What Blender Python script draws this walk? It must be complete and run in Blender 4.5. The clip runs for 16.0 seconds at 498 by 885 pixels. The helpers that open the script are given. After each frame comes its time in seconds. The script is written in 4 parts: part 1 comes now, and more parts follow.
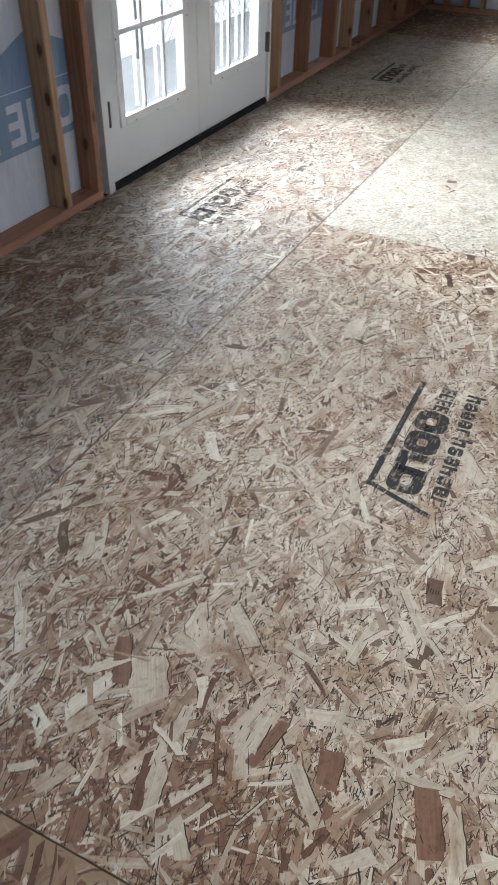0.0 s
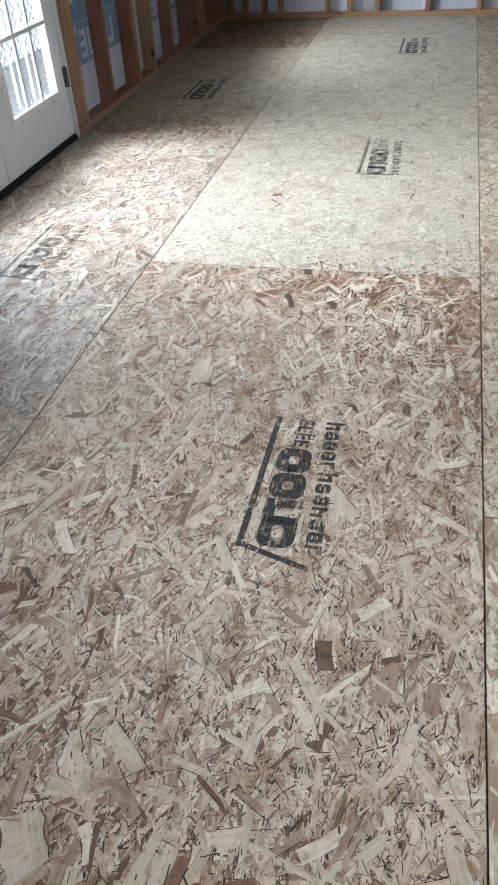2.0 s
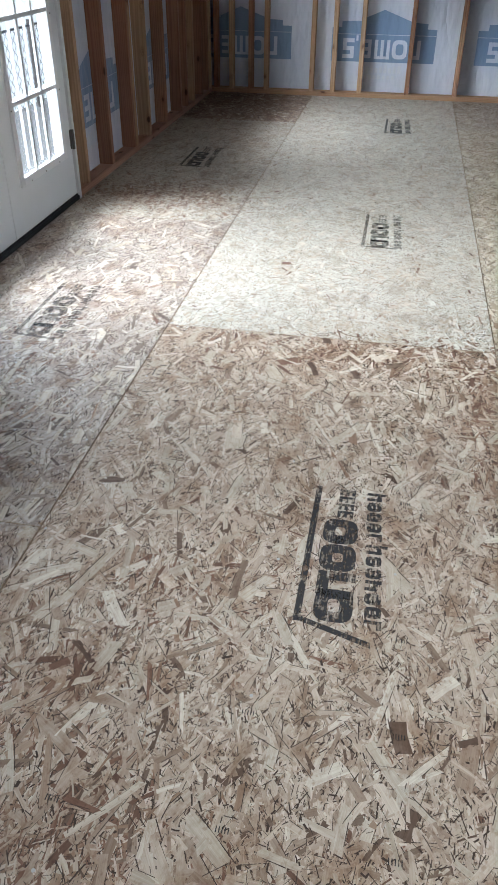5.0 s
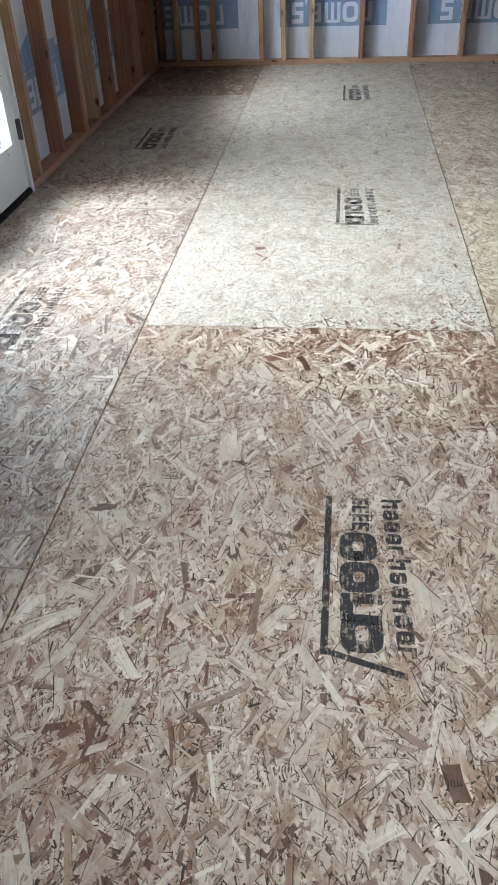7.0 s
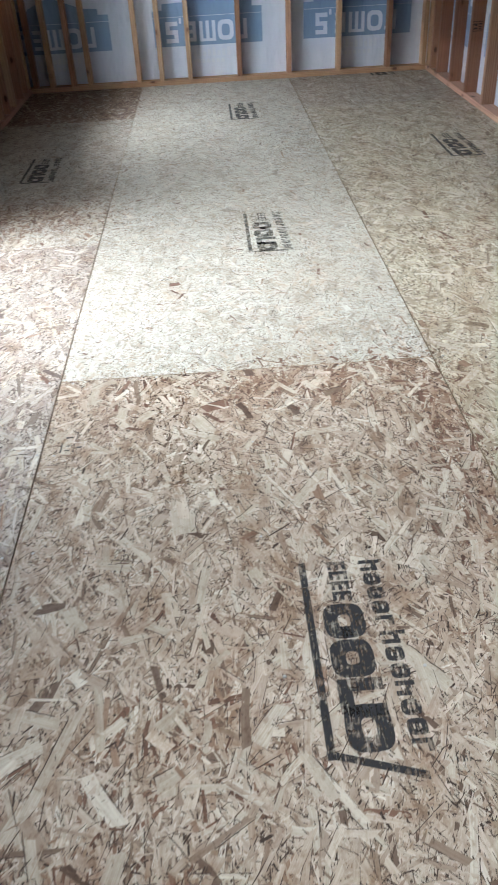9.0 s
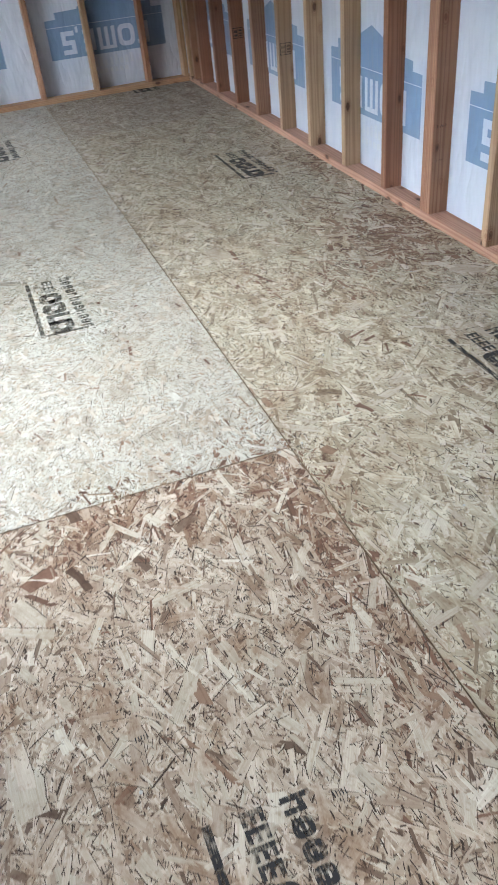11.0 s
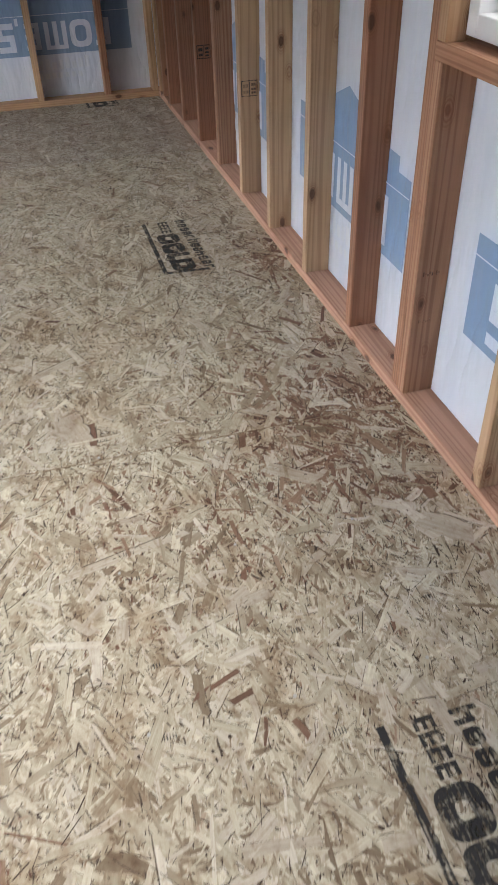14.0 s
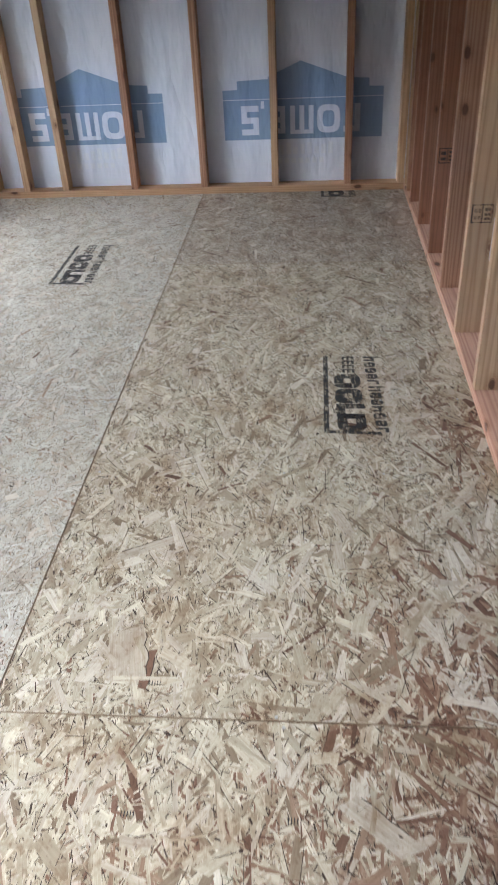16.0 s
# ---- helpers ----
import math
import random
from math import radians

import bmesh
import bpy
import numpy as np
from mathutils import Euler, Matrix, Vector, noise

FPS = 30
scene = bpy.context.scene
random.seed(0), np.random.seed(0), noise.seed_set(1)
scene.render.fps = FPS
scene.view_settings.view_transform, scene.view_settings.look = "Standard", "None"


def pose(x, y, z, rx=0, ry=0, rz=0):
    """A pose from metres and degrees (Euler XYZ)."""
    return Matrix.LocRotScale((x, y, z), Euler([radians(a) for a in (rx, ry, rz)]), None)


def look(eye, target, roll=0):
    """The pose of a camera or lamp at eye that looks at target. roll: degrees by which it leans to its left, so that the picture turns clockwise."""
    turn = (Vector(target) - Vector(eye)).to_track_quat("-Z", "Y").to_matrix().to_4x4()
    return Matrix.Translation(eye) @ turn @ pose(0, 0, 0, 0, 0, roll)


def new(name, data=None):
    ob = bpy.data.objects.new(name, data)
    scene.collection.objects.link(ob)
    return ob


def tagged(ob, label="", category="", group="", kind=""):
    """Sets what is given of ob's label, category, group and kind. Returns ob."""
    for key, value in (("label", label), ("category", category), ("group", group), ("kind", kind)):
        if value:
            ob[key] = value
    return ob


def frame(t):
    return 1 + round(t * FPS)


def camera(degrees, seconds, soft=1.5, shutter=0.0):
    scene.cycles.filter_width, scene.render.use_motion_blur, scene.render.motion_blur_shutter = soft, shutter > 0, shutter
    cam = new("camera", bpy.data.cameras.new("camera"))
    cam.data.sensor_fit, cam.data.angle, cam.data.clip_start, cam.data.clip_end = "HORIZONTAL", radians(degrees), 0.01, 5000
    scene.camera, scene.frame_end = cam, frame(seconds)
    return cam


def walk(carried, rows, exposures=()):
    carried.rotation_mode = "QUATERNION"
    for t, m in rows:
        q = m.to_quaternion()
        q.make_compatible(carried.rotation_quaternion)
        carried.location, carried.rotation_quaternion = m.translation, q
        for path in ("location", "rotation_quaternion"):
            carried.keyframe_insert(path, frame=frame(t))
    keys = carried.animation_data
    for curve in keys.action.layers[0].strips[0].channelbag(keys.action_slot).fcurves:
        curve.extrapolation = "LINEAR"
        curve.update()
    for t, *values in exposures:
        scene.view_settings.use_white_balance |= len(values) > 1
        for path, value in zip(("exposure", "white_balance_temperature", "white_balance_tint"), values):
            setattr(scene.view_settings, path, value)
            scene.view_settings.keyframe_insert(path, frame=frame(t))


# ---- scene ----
cam = camera(36.2, 16.0, soft=0.8, shutter=0.3)
EXPOSURE = 0.76
STOPS = [(0.0, 0.08, 6050, 7), (4.2, -0.02, 5900, 7), (9.0, 0.10, 5900, 6), (11.8, 0.08, 5900, 6), (12.5, 0.04, 6200, 7), (13.4, -0.04, 6500, 8), (14.5, -0.06, 6400, 12), (15.1, 0.06, 6450, 12), (15.5, 0.2, 6150, 10), (16.0, 0.34, 6000, 10)]
PATH = [
    (0, (0.995, -2.797, 1.26), (0.337, -1.393, -0.003), 1.3),
    (0.5, (0.967, -2.718, 1.271), (0.394, -1.271, 0.016), -0.3),
    (1, (0.978, -2.614, 1.266), (0.453, -1.149, 0.01), -3.5),
    (1.5, (1.024, -2.565, 1.251), (0.55, -1.088, -0.011), -5.2),
    (2, (1.033, -2.573, 1.268), (0.619, -1.064, 0.023), -3.9),
    (2.5, (0.938, -2.599, 1.29), (0.564, -1.051, 0.08), -1.1),
    (3, (0.864, -2.633, 1.294), (0.517, -1.047, 0.127), 1.5),
    (3.5, (0.826, -2.659, 1.31), (0.502, -1.043, 0.177), 3.2),
    (4, (0.813, -2.66, 1.306), (0.515, -1.021, 0.199), 3.6),
    (4.2, (0.8, -2.665, 1.311), (0.504, -1.026, 0.205), 3.1),
    (6.5, (0.755, -2.414, 1.251), (0.483, -0.831, 0.06), -3.5),
    (7, (0.671, -2.415, 1.277), (0.458, -0.817, 0.093), -2.5),
    (7.5, (0.553, -2.442, 1.3), (0.397, -0.825, 0.133), -1.4),
    (8, (0.498, -2.446, 1.303), (0.402, -0.808, 0.159), -1.2),
    (8.5, (0.499, -2.389, 1.293), (0.465, -0.748, 0.15), -2.2),
    (9, (0.536, -2.184, 1.275), (0.575, -0.561, 0.107), -3.3),
    (9.2, (0.568, -2.11, 1.268), (0.642, -0.498, 0.086), -3.7),
    (11.3, (0.647, -1.468, 1.285), (1.15, 0.048, 0.082), -7.3),
    (11.5, (0.714, -1.395, 1.285), (1.238, 0.104, 0.07), -8.2),
    (12, (0.864, -1.308, 1.269), (1.502, 0.115, 0.017), -6.7),
    (12.5, (0.963, -1.034, 1.284), (1.719, 0.359, 0.065), -1.6),
    (13, (1.084, -0.796, 1.274), (1.826, 0.595, 0.044), 0.1),
    (13.5, (1.334, -0.587, 1.278), (1.847, 0.896, 0.037), -2.3),
    (14, (1.496, -0.375, 1.263), (1.906, 1.142, 0.025), -1.8),
    (14.5, (1.621, -0.14, 1.297), (2.074, 1.363, 0.058), -0.8),
    (15, (1.778, 0.031, 1.29), (1.982, 1.607, 0.076), -3.4),
    (15.5, (1.864, 0.138, 1.29), (1.817, 1.752, 0.111), -3.9),
    (16, (1.865, 0.295, 1.286), (1.695, 1.944, 0.167), -3.1),
]
walk(cam, [(t, look(eye, target, roll)) for t, eye, target, roll in PATH], exposures=[(t, EXPOSURE + e, kelvin, tint) for t, e, kelvin, tint in STOPS])

# ---- light ----
world = bpy.data.worlds.new("world")
scene.world = world
world.use_nodes = True
wn = world.node_tree
sky = wn.nodes.new("ShaderNodeTexSky")
sky.sky_type = "NISHITA"
sky.sun_disc = False
sky.sun_elevation, sky.sun_rotation = radians(48), radians(200)
sky.air_density, sky.dust_density = 1.0, 4.0
wn.nodes["Background"].inputs["Strength"].default_value = 0.05
wn.links.new(sky.outputs["Color"], wn.nodes["Background"].inputs["Color"])

sun = new("sun", bpy.data.lights.new("sun", "SUN"))
sun.data.energy, sun.data.angle, sun.data.color = 0.4, radians(25), (1.0, 0.95, 0.88)
sun.matrix_world = look((0, 0, 0), (-math.sin(radians(200)) * math.cos(radians(48)) * -1, math.cos(radians(200)) * math.cos(radians(48)) * -1, -math.sin(radians(48))))


def sky_lamp(name, eye, target, width, height, watts, colour):
    """An area lamp in place of daylight, outside an opening or in it."""
    lamp = new(name, bpy.data.lights.new(name, "AREA"))
    lamp.data.shape, lamp.data.size, lamp.data.size_y = "RECTANGLE", width, height
    lamp.data.energy, lamp.data.color = watts, colour
    lamp.matrix_world = look(eye, target)
    return lamp


sky_lamp("daylight_west", (-5.5, 1.9, 4.4), (0.0, 1.9, 0.9), 8.4, 4.0, 2050, (0.92, 0.96, 1.0))
sky_lamp("daylight_east", (5.4, 0.6, 4.8), (1.4, 0.6, 0.6), 6.4, 3.6, 370, (0.98, 0.97, 0.94))
# fill lamp in an added, unseen window; brightens the front floor
front_fill = sky_lamp("front_fill_lamp", (2.40, -1.9, 1.47), (0.55, -1.35, 0.0), 1.0, 0.9, 2.6, (0.95, 0.97, 1.0))
front_fill.data.spread = radians(125)


# ---- materials ----
class Nodes:
    """A short way to write a node material."""

    def __init__(self, name):
        self.mat = bpy.data.materials.new(name)
        self.mat.use_nodes = True
        self.tree = self.mat.node_tree
        self.bsdf = self.tree.nodes["Principled BSDF"]
        self.out = self.tree.nodes["Material Output"]

    def add(self, kind, **values):
        node = self.tree.nodes.new("ShaderNode" + kind)
        if "data_type" in values:
            node.data_type = values["data_type"]
        if "blend_type" in values:
            node.blend_type = values["blend_type"]
        if "operation" in values:
            node.operation = values["operation"]
        if "wave_type" in values:
            node.wave_type = values["wave_type"]
        if "rings_direction" in values:
            node.rings_direction = values["rings_direction"]
        if "feature" in values:
            node.feature = values["feature"]
        return node

    def put(self, node, socket, value):
        target = node.inputs[socket]
        if isinstance(value, bpy.types.NodeSocket):
            self.tree.links.new(value, target)
        else:
            target.default_value = value

    def noise(self, vector, scale, detail=3.0, rough=0.55):
        n = self.add("TexNoise")
        if vector is not None:
            self.put(n, "Vector", vector)
        for k, v in (("Scale", scale), ("Detail", detail), ("Roughness", rough)):
            self.put(n, k, v)
        return n.outputs["Fac"]

    def mapping(self, vector, scale=(1, 1, 1), place=(0, 0, 0)):
        n = self.add("Mapping")
        self.put(n, "Vector", vector)
        self.put(n, "Scale", scale)
        self.put(n, "Location", place)
        return n.outputs["Vector"]

    def ramp(self, fac, stops):
        n = self.add("ValToRGB")
        el = n.color_ramp.elements
        while len(el) < len(stops):
            el.new(0.5)
        for e, (p, c) in zip(el, stops):
            e.position = p
            e.color = (*c, 1) if len(c) == 3 else c
        self.put(n, "Fac", fac)
        return n.outputs["Color"]

    def step(self, fac, low, high):
        n = self.add("MapRange")
        for k, v in (("Value", fac), ("From Min", low), ("From Max", high)):
            self.put(n, k, v)
        return n.outputs["Result"]

    def math(self, op, a, b=0.0):
        n = self.add("Math", operation=op)
        self.put(n, 0, a)
        self.put(n, 1, b)
        return n.outputs["Value"]

    def mix(self, fac, a, b, blend="MIX"):
        n = self.add("Mix", data_type="RGBA", blend_type=blend)
        self.put(n, "Factor", fac)
        for k, v in ((6, a), (7, b)):
            if not isinstance(v, bpy.types.NodeSocket) and len(v) == 3:
                v = (*v, 1)
            self.put(n, k, v)
        return n.outputs[2]

    def coords(self, which="Object"):
        return self.add("TexCoord").outputs[which]

    def random(self):
        return self.add("ObjectInfo").outputs["Random"]

    def bump(self, height, strength, distance):
        n = self.add("Bump")
        self.put(n, "Height", height)
        self.put(n, "Strength", strength)
        self.put(n, "Distance", distance)
        self.put(self.bsdf, "Normal", n.outputs["Normal"])

    def finish(self, colour, rough=0.6, metal=0.0, specular=0.4):
        if not isinstance(colour, bpy.types.NodeSocket) and len(colour) == 3:
            colour = (*colour, 1)
        self.put(self.bsdf, "Base Color", colour)
        self.put(self.bsdf, "Roughness", rough)
        self.put(self.bsdf, "Metallic", metal)
        self.put(self.bsdf, "Specular IOR Level", specular)
        return self.mat


def offset_by_random(n, vector, reach=37.0):
    """Shifts a texture for each object."""
    add = n.add("VectorMath", operation="ADD")
    n.put(add, 0, vector)
    comb = n.add("CombineXYZ")
    r = n.random()
    for k, f in (("X", reach), ("Y", reach * 0.61), ("Z", reach * 1.7)):
        n.put(comb, k, n.math("MULTIPLY", r, f))
    n.put(add, 1, comb.outputs["Vector"])
    return add.outputs["Vector"]


def lumber(name, pale, deep, red):
    """Sawn softwood with its grain along the local z axis, knots and a tone for each board."""
    n = Nodes(name)
    v = offset_by_random(n, n.coords())
    warp = n.noise(n.mapping(v, (6, 6, 0.9)), 1.0, 2.0)
    r = n.random()
    heart = n.add("CombineXYZ")
    n.put(heart, "X", n.math("MULTIPLY", n.math("SUBTRACT", r, 0.5), 0.12))
    n.put(heart, "Y", n.math("ADD", 0.03, n.math("MULTIPLY", n.math("FRACT", n.math("MULTIPLY", r, 7.3)), 0.05)))
    n.put(heart, "Z", n.math("MULTIPLY", r, 9.0))
    moved = n.add("VectorMath", operation="ADD")
    n.put(moved, 0, n.coords())
    n.put(moved, 1, heart.outputs["Vector"])
    lean = n.add("Mapping")
    n.put(lean, "Vector", moved.outputs["Vector"])
    n.put(lean, "Scale", (1.0, 1.0, 0.035))
    wide = n.add("TexWave", wave_type="RINGS", rings_direction="Z")
    n.put(wide, "Vector", lean.outputs["Vector"])
    for k, val in (("Scale", 26.0), ("Distortion", 9.0), ("Detail", 2.0), ("Detail Scale", 1.1)):
        n.put(wide, k, val)
    fine = n.noise(n.mapping(v, (160, 160, 3.5)), 1.0, 3.0, 0.65)
    knot = n.add("TexVoronoi", feature="F1")
    n.put(knot, "Vector", n.mapping(v, (11.0, 11.0, 5.6)))
    n.put(knot, "Scale", 1.0)
    n.put(knot, "Randomness", 1.0)
    spot = n.math("ADD", knot.outputs["Distance"], n.math("MULTIPLY", n.math("SUBTRACT", n.noise(n.mapping(v, (40, 40, 25)), 1.0, 2.0), 0.5), 0.08))
    k_in = n.step(spot, 0.14, 0.10)
    k_ring = n.math("MULTIPLY", n.step(spot, 0.28, 0.13), n.math("ADD", 0.45, n.math("MULTIPLY", n.math("SINE", n.math("MULTIPLY", spot, 150.0)), 0.35)))
    base = n.mix(n.random(), pale, red)
    grain = n.mix(n.math("MULTIPLY", n.step(wide.outputs["Fac"], 0.45, 0.95), 0.55), base, deep)
    streak = n.mix(n.math("MULTIPLY", n.step(fine, 0.35, 0.75), 0.35), grain, deep)
    mottled = n.mix(n.math("MULTIPLY", n.step(warp, 0.35, 0.8), 0.4), streak, red)
    ringed = n.mix(k_ring, mottled, (0.20, 0.075, 0.035))
    col = n.mix(n.math("MULTIPLY", k_in, 0.9), ringed, (0.08, 0.034, 0.018))
    n.bump(n.math("ADD", fine, n.math("MULTIPLY", wide.outputs["Fac"], 0.5)), 0.25, 0.002)
    return n.finish(col, 0.62, 0.0, 0.3)


LUMBER = lumber("fir_lumber", (0.46, 0.265, 0.165), (0.17, 0.072, 0.038), (0.31, 0.135, 0.078))
LUMBER_PALE = lumber("pale_pine_lumber", (0.55, 0.385, 0.24), (0.29, 0.16, 0.085), (0.45, 0.275, 0.16))
LUMBER_PLATE = lumber("pink_fir_plate", (0.50, 0.30, 0.21), (0.26, 0.125, 0.08), (0.42, 0.22, 0.15))


def strand_board(name, tones, stain, stain_amount):
    """Wood strands: one tone for each strand, fine grain along it, broad stains over the board."""
    n = Nodes(name)
    isle = n.add("NewGeometry").outputs["Random Per Island"]
    uv = n.coords("UV")
    grain = n.noise(n.mapping(uv, (14, 420, 1)), 1.0, 4.0, 0.7)
    blot = n.noise(uv, 45.0, 2.0)
    place = n.coords("Object")
    broad = n.noise(place, 2.3, 3.0, 0.6)
    tone = n.ramp(isle, tones)
    g = n.mix(n.math("MULTIPLY", n.step(grain, 0.36, 0.74), 0.55), tone, n.mix(1.0, tone, (0.56, 0.48, 0.42), "MULTIPLY"))
    fibre = n.noise(n.mapping(uv, (5, 130, 1)), 1.0, 2.0, 0.5)
    g = n.mix(n.math("MULTIPLY", n.step(fibre, 0.42, 0.7), 0.5), g, n.mix(1.0, g, (0.70, 0.61, 0.53), "MULTIPLY"))
    g2 = n.mix(n.math("MULTIPLY", n.step(blot, 0.45, 0.8), 0.3), g, n.mix(1.0, g, (0.72, 0.62, 0.55), "MULTIPLY"))
    amount = n.math("MULTIPLY", n.step(broad, 0.5, 0.72), stain_amount)
    g3 = n.mix(amount, g2, n.mix(1.0, g2, stain, "MULTIPLY"))
    smudge = n.noise(n.mapping(place, (1.25, 0.8, 1.0)), 8.0, 7.0, 0.72)
    soft = n.math("MULTIPLY", n.step(smudge, 0.49, 0.62), stain_amount * 1.45)
    g4 = n.mix(soft, g3, n.mix(1.0, g3, (0.55, 0.415, 0.31), "MULTIPLY"))
    fleck = n.noise(n.mapping(place, (1.0, 0.7, 1.0)), 85.0, 3.0, 0.6)
    col = n.mix(n.math("MULTIPLY", n.step(fleck, 0.56, 0.68), 0.6), g4, n.mix(1.0, g4, (0.58, 0.45, 0.36), "MULTIPLY"))
    n.bump(grain, 0.2, 0.0006)
    return n.finish(col, n.math("ADD", 0.42, n.math("MULTIPLY", grain, 0.25)), 0.0, 0.35)


OSB_COARSE = strand_board("osb_coarse_brown", [(0.0, (0.13, 0.08, 0.052)), (0.09, (0.36, 0.27, 0.20)), (0.4, (0.54, 0.445, 0.35)), (0.75, (0.61, 0.52, 0.42)), (1.0, (0.72, 0.64, 0.535))], (0.66, 0.52, 0.43), 0.5)
OSB_COOL = strand_board("osb_grey_brown", [(0.0, (0.13, 0.092, 0.072)), (0.09, (0.33, 0.27, 0.225)), (0.4, (0.46, 0.395, 0.34)), (0.75, (0.52, 0.46, 0.40)), (1.0, (0.63, 0.58, 0.51))], (0.66, 0.53, 0.45), 0.5)
OSB_PALE = strand_board("osb_pale", [(0.0, (0.38, 0.33, 0.265)), (0.1, (0.52, 0.48, 0.40)), (0.4, (0.61, 0.585, 0.505)), (0.8, (0.665, 0.65, 0.57)), (1.0, (0.74, 0.73, 0.66))], (0.84, 0.76, 0.66), 0.3)
OSB_WASHED = strand_board("osb_washed_grey", [(0.0, (0.28, 0.225, 0.175)), (0.1, (0.44, 0.385, 0.315)), (0.4, (0.545, 0.505, 0.43)), (0.8, (0.61, 0.58, 0.505)), (1.0, (0.69, 0.66, 0.585))], (0.78, 0.66, 0.56), 0.4)
OSB_RIGHT = strand_board("osb_yellow", [(0.0, (0.24, 0.175, 0.115)), (0.12, (0.40, 0.33, 0.235)), (0.4, (0.555, 0.495, 0.375)), (0.75, (0.66, 0.605, 0.475)), (1.0, (0.78, 0.735, 0.60))], (0.70, 0.57, 0.46), 0.45)
OSB_GREY = strand_board("osb_grey_tan", [(0.0, (0.25, 0.18, 0.13)), (0.12, (0.39, 0.315, 0.24)), (0.45, (0.51, 0.445, 0.355)), (0.8, (0.59, 0.53, 0.435)), (1.0, (0.69, 0.64, 0.54))], (0.74, 0.62, 0.51), 0.4)
OSB_RED = strand_board("osb_weathered_red", [(0.0, (0.11, 0.06, 0.042)), (0.2, (0.21, 0.125, 0.09)), (0.6, (0.34, 0.245, 0.18)), (1.0, (0.49, 0.40, 0.31))], (0.62, 0.44, 0.35), 0.6)
STRAND_PALE = strand_board("pale_strand", [(0.0, (0.53, 0.46, 0.365)), (0.6, (0.64, 0.58, 0.48)), (1.0, (0.76, 0.71, 0.61))], (0.85, 0.75, 0.65), 0.3)
STRAND_RED = strand_board("red_brown_strand", [(0.0, (0.15, 0.078, 0.048)), (0.35, (0.25, 0.14, 0.09)), (0.7, (0.35, 0.235, 0.16)), (1.0, (0.47, 0.36, 0.265))], (0.7, 0.55, 0.45), 0.4)


def simple(name, colour, rough=0.5, metal=0.0, speck=0.08, scale=30.0, specular=0.4):
    """A plain finish with slight unevenness in tone and gloss."""
    n = Nodes(name)
    v = offset_by_random(n, n.coords())
    f = n.noise(v, scale, 4.0, 0.6)
    g = n.noise(v, scale * 0.13, 3.0, 0.6)
    dark = tuple(c * (1 - 2.2 * speck) for c in colour)
    col = n.mix(n.math("MULTIPLY", n.math("ADD", f, g), 0.5), colour, dark)
    n.bump(f, 0.12, 0.001)
    return n.finish(col, n.math("ADD", rough - 0.08, n.math("MULTIPLY", g, 0.16)), metal, specular)


WHITE_DOOR = simple("white_door_paint", (0.76, 0.785, 0.80), 0.42, 0.0, 0.03, 18)
WHITE_VINYL = simple("white_vinyl", (0.82, 0.83, 0.84), 0.35, 0.0, 0.02, 12)
BLACK_RUBBER = simple("black_threshold", (0.018, 0.018, 0.020), 0.55, 0.0, 0.1, 60)
STEEL = simple("satin_nickel", (0.46, 0.44, 0.42), 0.28, 1.0, 0.08, 40)
DARK_STEEL = simple("dull_hinge_steel", (0.16, 0.15, 0.145), 0.42, 1.0, 0.12, 50)
SHEATHING = simple("siding_board", (0.42, 0.36, 0.29), 0.75, 0.0, 0.1, 9)
# unseen ceiling, coloured dark so that it bounces little light down
CEILING = simple("dark_unseen_ceiling", (0.17, 0.12, 0.08), 0.7, 0.0, 0.1, 6)
SUBFLOOR = simple("dark_joist_gap", (0.05, 0.035, 0.025), 0.9, 0.0, 0.1, 12)
BOARD_CORE = simple("osb_core", (0.36, 0.25, 0.16), 0.8, 0.0, 0.15, 90)
GRAVEL = simple("pale_gravel_ground", (0.10, 0.10, 0.10), 0.9, 0.0, 0.22, 9)
# dark colour for gaps in the board and for shade drawn at strand edges
VOID_SHADE = simple("strand_gap_edge_shade", (0.072, 0.045, 0.031), 0.85, 0.0, 0.2, 40)
NAIL = simple("bright_nail_head", (0.55, 0.54, 0.52), 0.35, 1.0, 0.1, 60)


def haze_glow():
    """The overcast brightness outside, faintly uneven, put into a surface that glows."""
    n = Nodes("glowing_haze")
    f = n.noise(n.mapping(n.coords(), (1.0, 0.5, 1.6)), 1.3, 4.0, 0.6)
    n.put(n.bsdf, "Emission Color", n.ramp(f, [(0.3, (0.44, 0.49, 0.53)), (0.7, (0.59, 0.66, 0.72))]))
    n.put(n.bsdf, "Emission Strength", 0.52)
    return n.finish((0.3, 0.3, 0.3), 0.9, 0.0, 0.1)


HAZE_GLOW = haze_glow()


def wrap_film(name, colour):
    """Thin woven plastic sheet with creases."""
    n = Nodes(name)
    v = n.coords()
    crease = n.noise(n.mapping(v, (5, 5, 1.4)), 1.6, 3.0, 0.5)
    ridge = n.math("ABSOLUTE", n.math("SUBTRACT", crease, 0.5))
    fine = n.noise(n.mapping(v, (3, 3, 1)), 16.0, 3.0, 0.6)
    dirt = n.noise(n.mapping(v, (4, 4, 0.7)), 2.2, 4.0, 0.6)
    col = n.mix(n.math("MULTIPLY", n.step(dirt, 0.42, 0.70), 0.5), colour, tuple(c * f for c, f in zip(colour, (0.78, 0.81, 0.86))))
    n.bump(n.math("ADD", n.math("MULTIPLY", ridge, 1.4), n.math("MULTIPLY", fine, 0.04)), 0.55, 0.04)
    return n.finish(col, 0.36, 0.0, 0.45)


WRAP = wrap_film("white_house_wrap", (0.66, 0.70, 0.785))
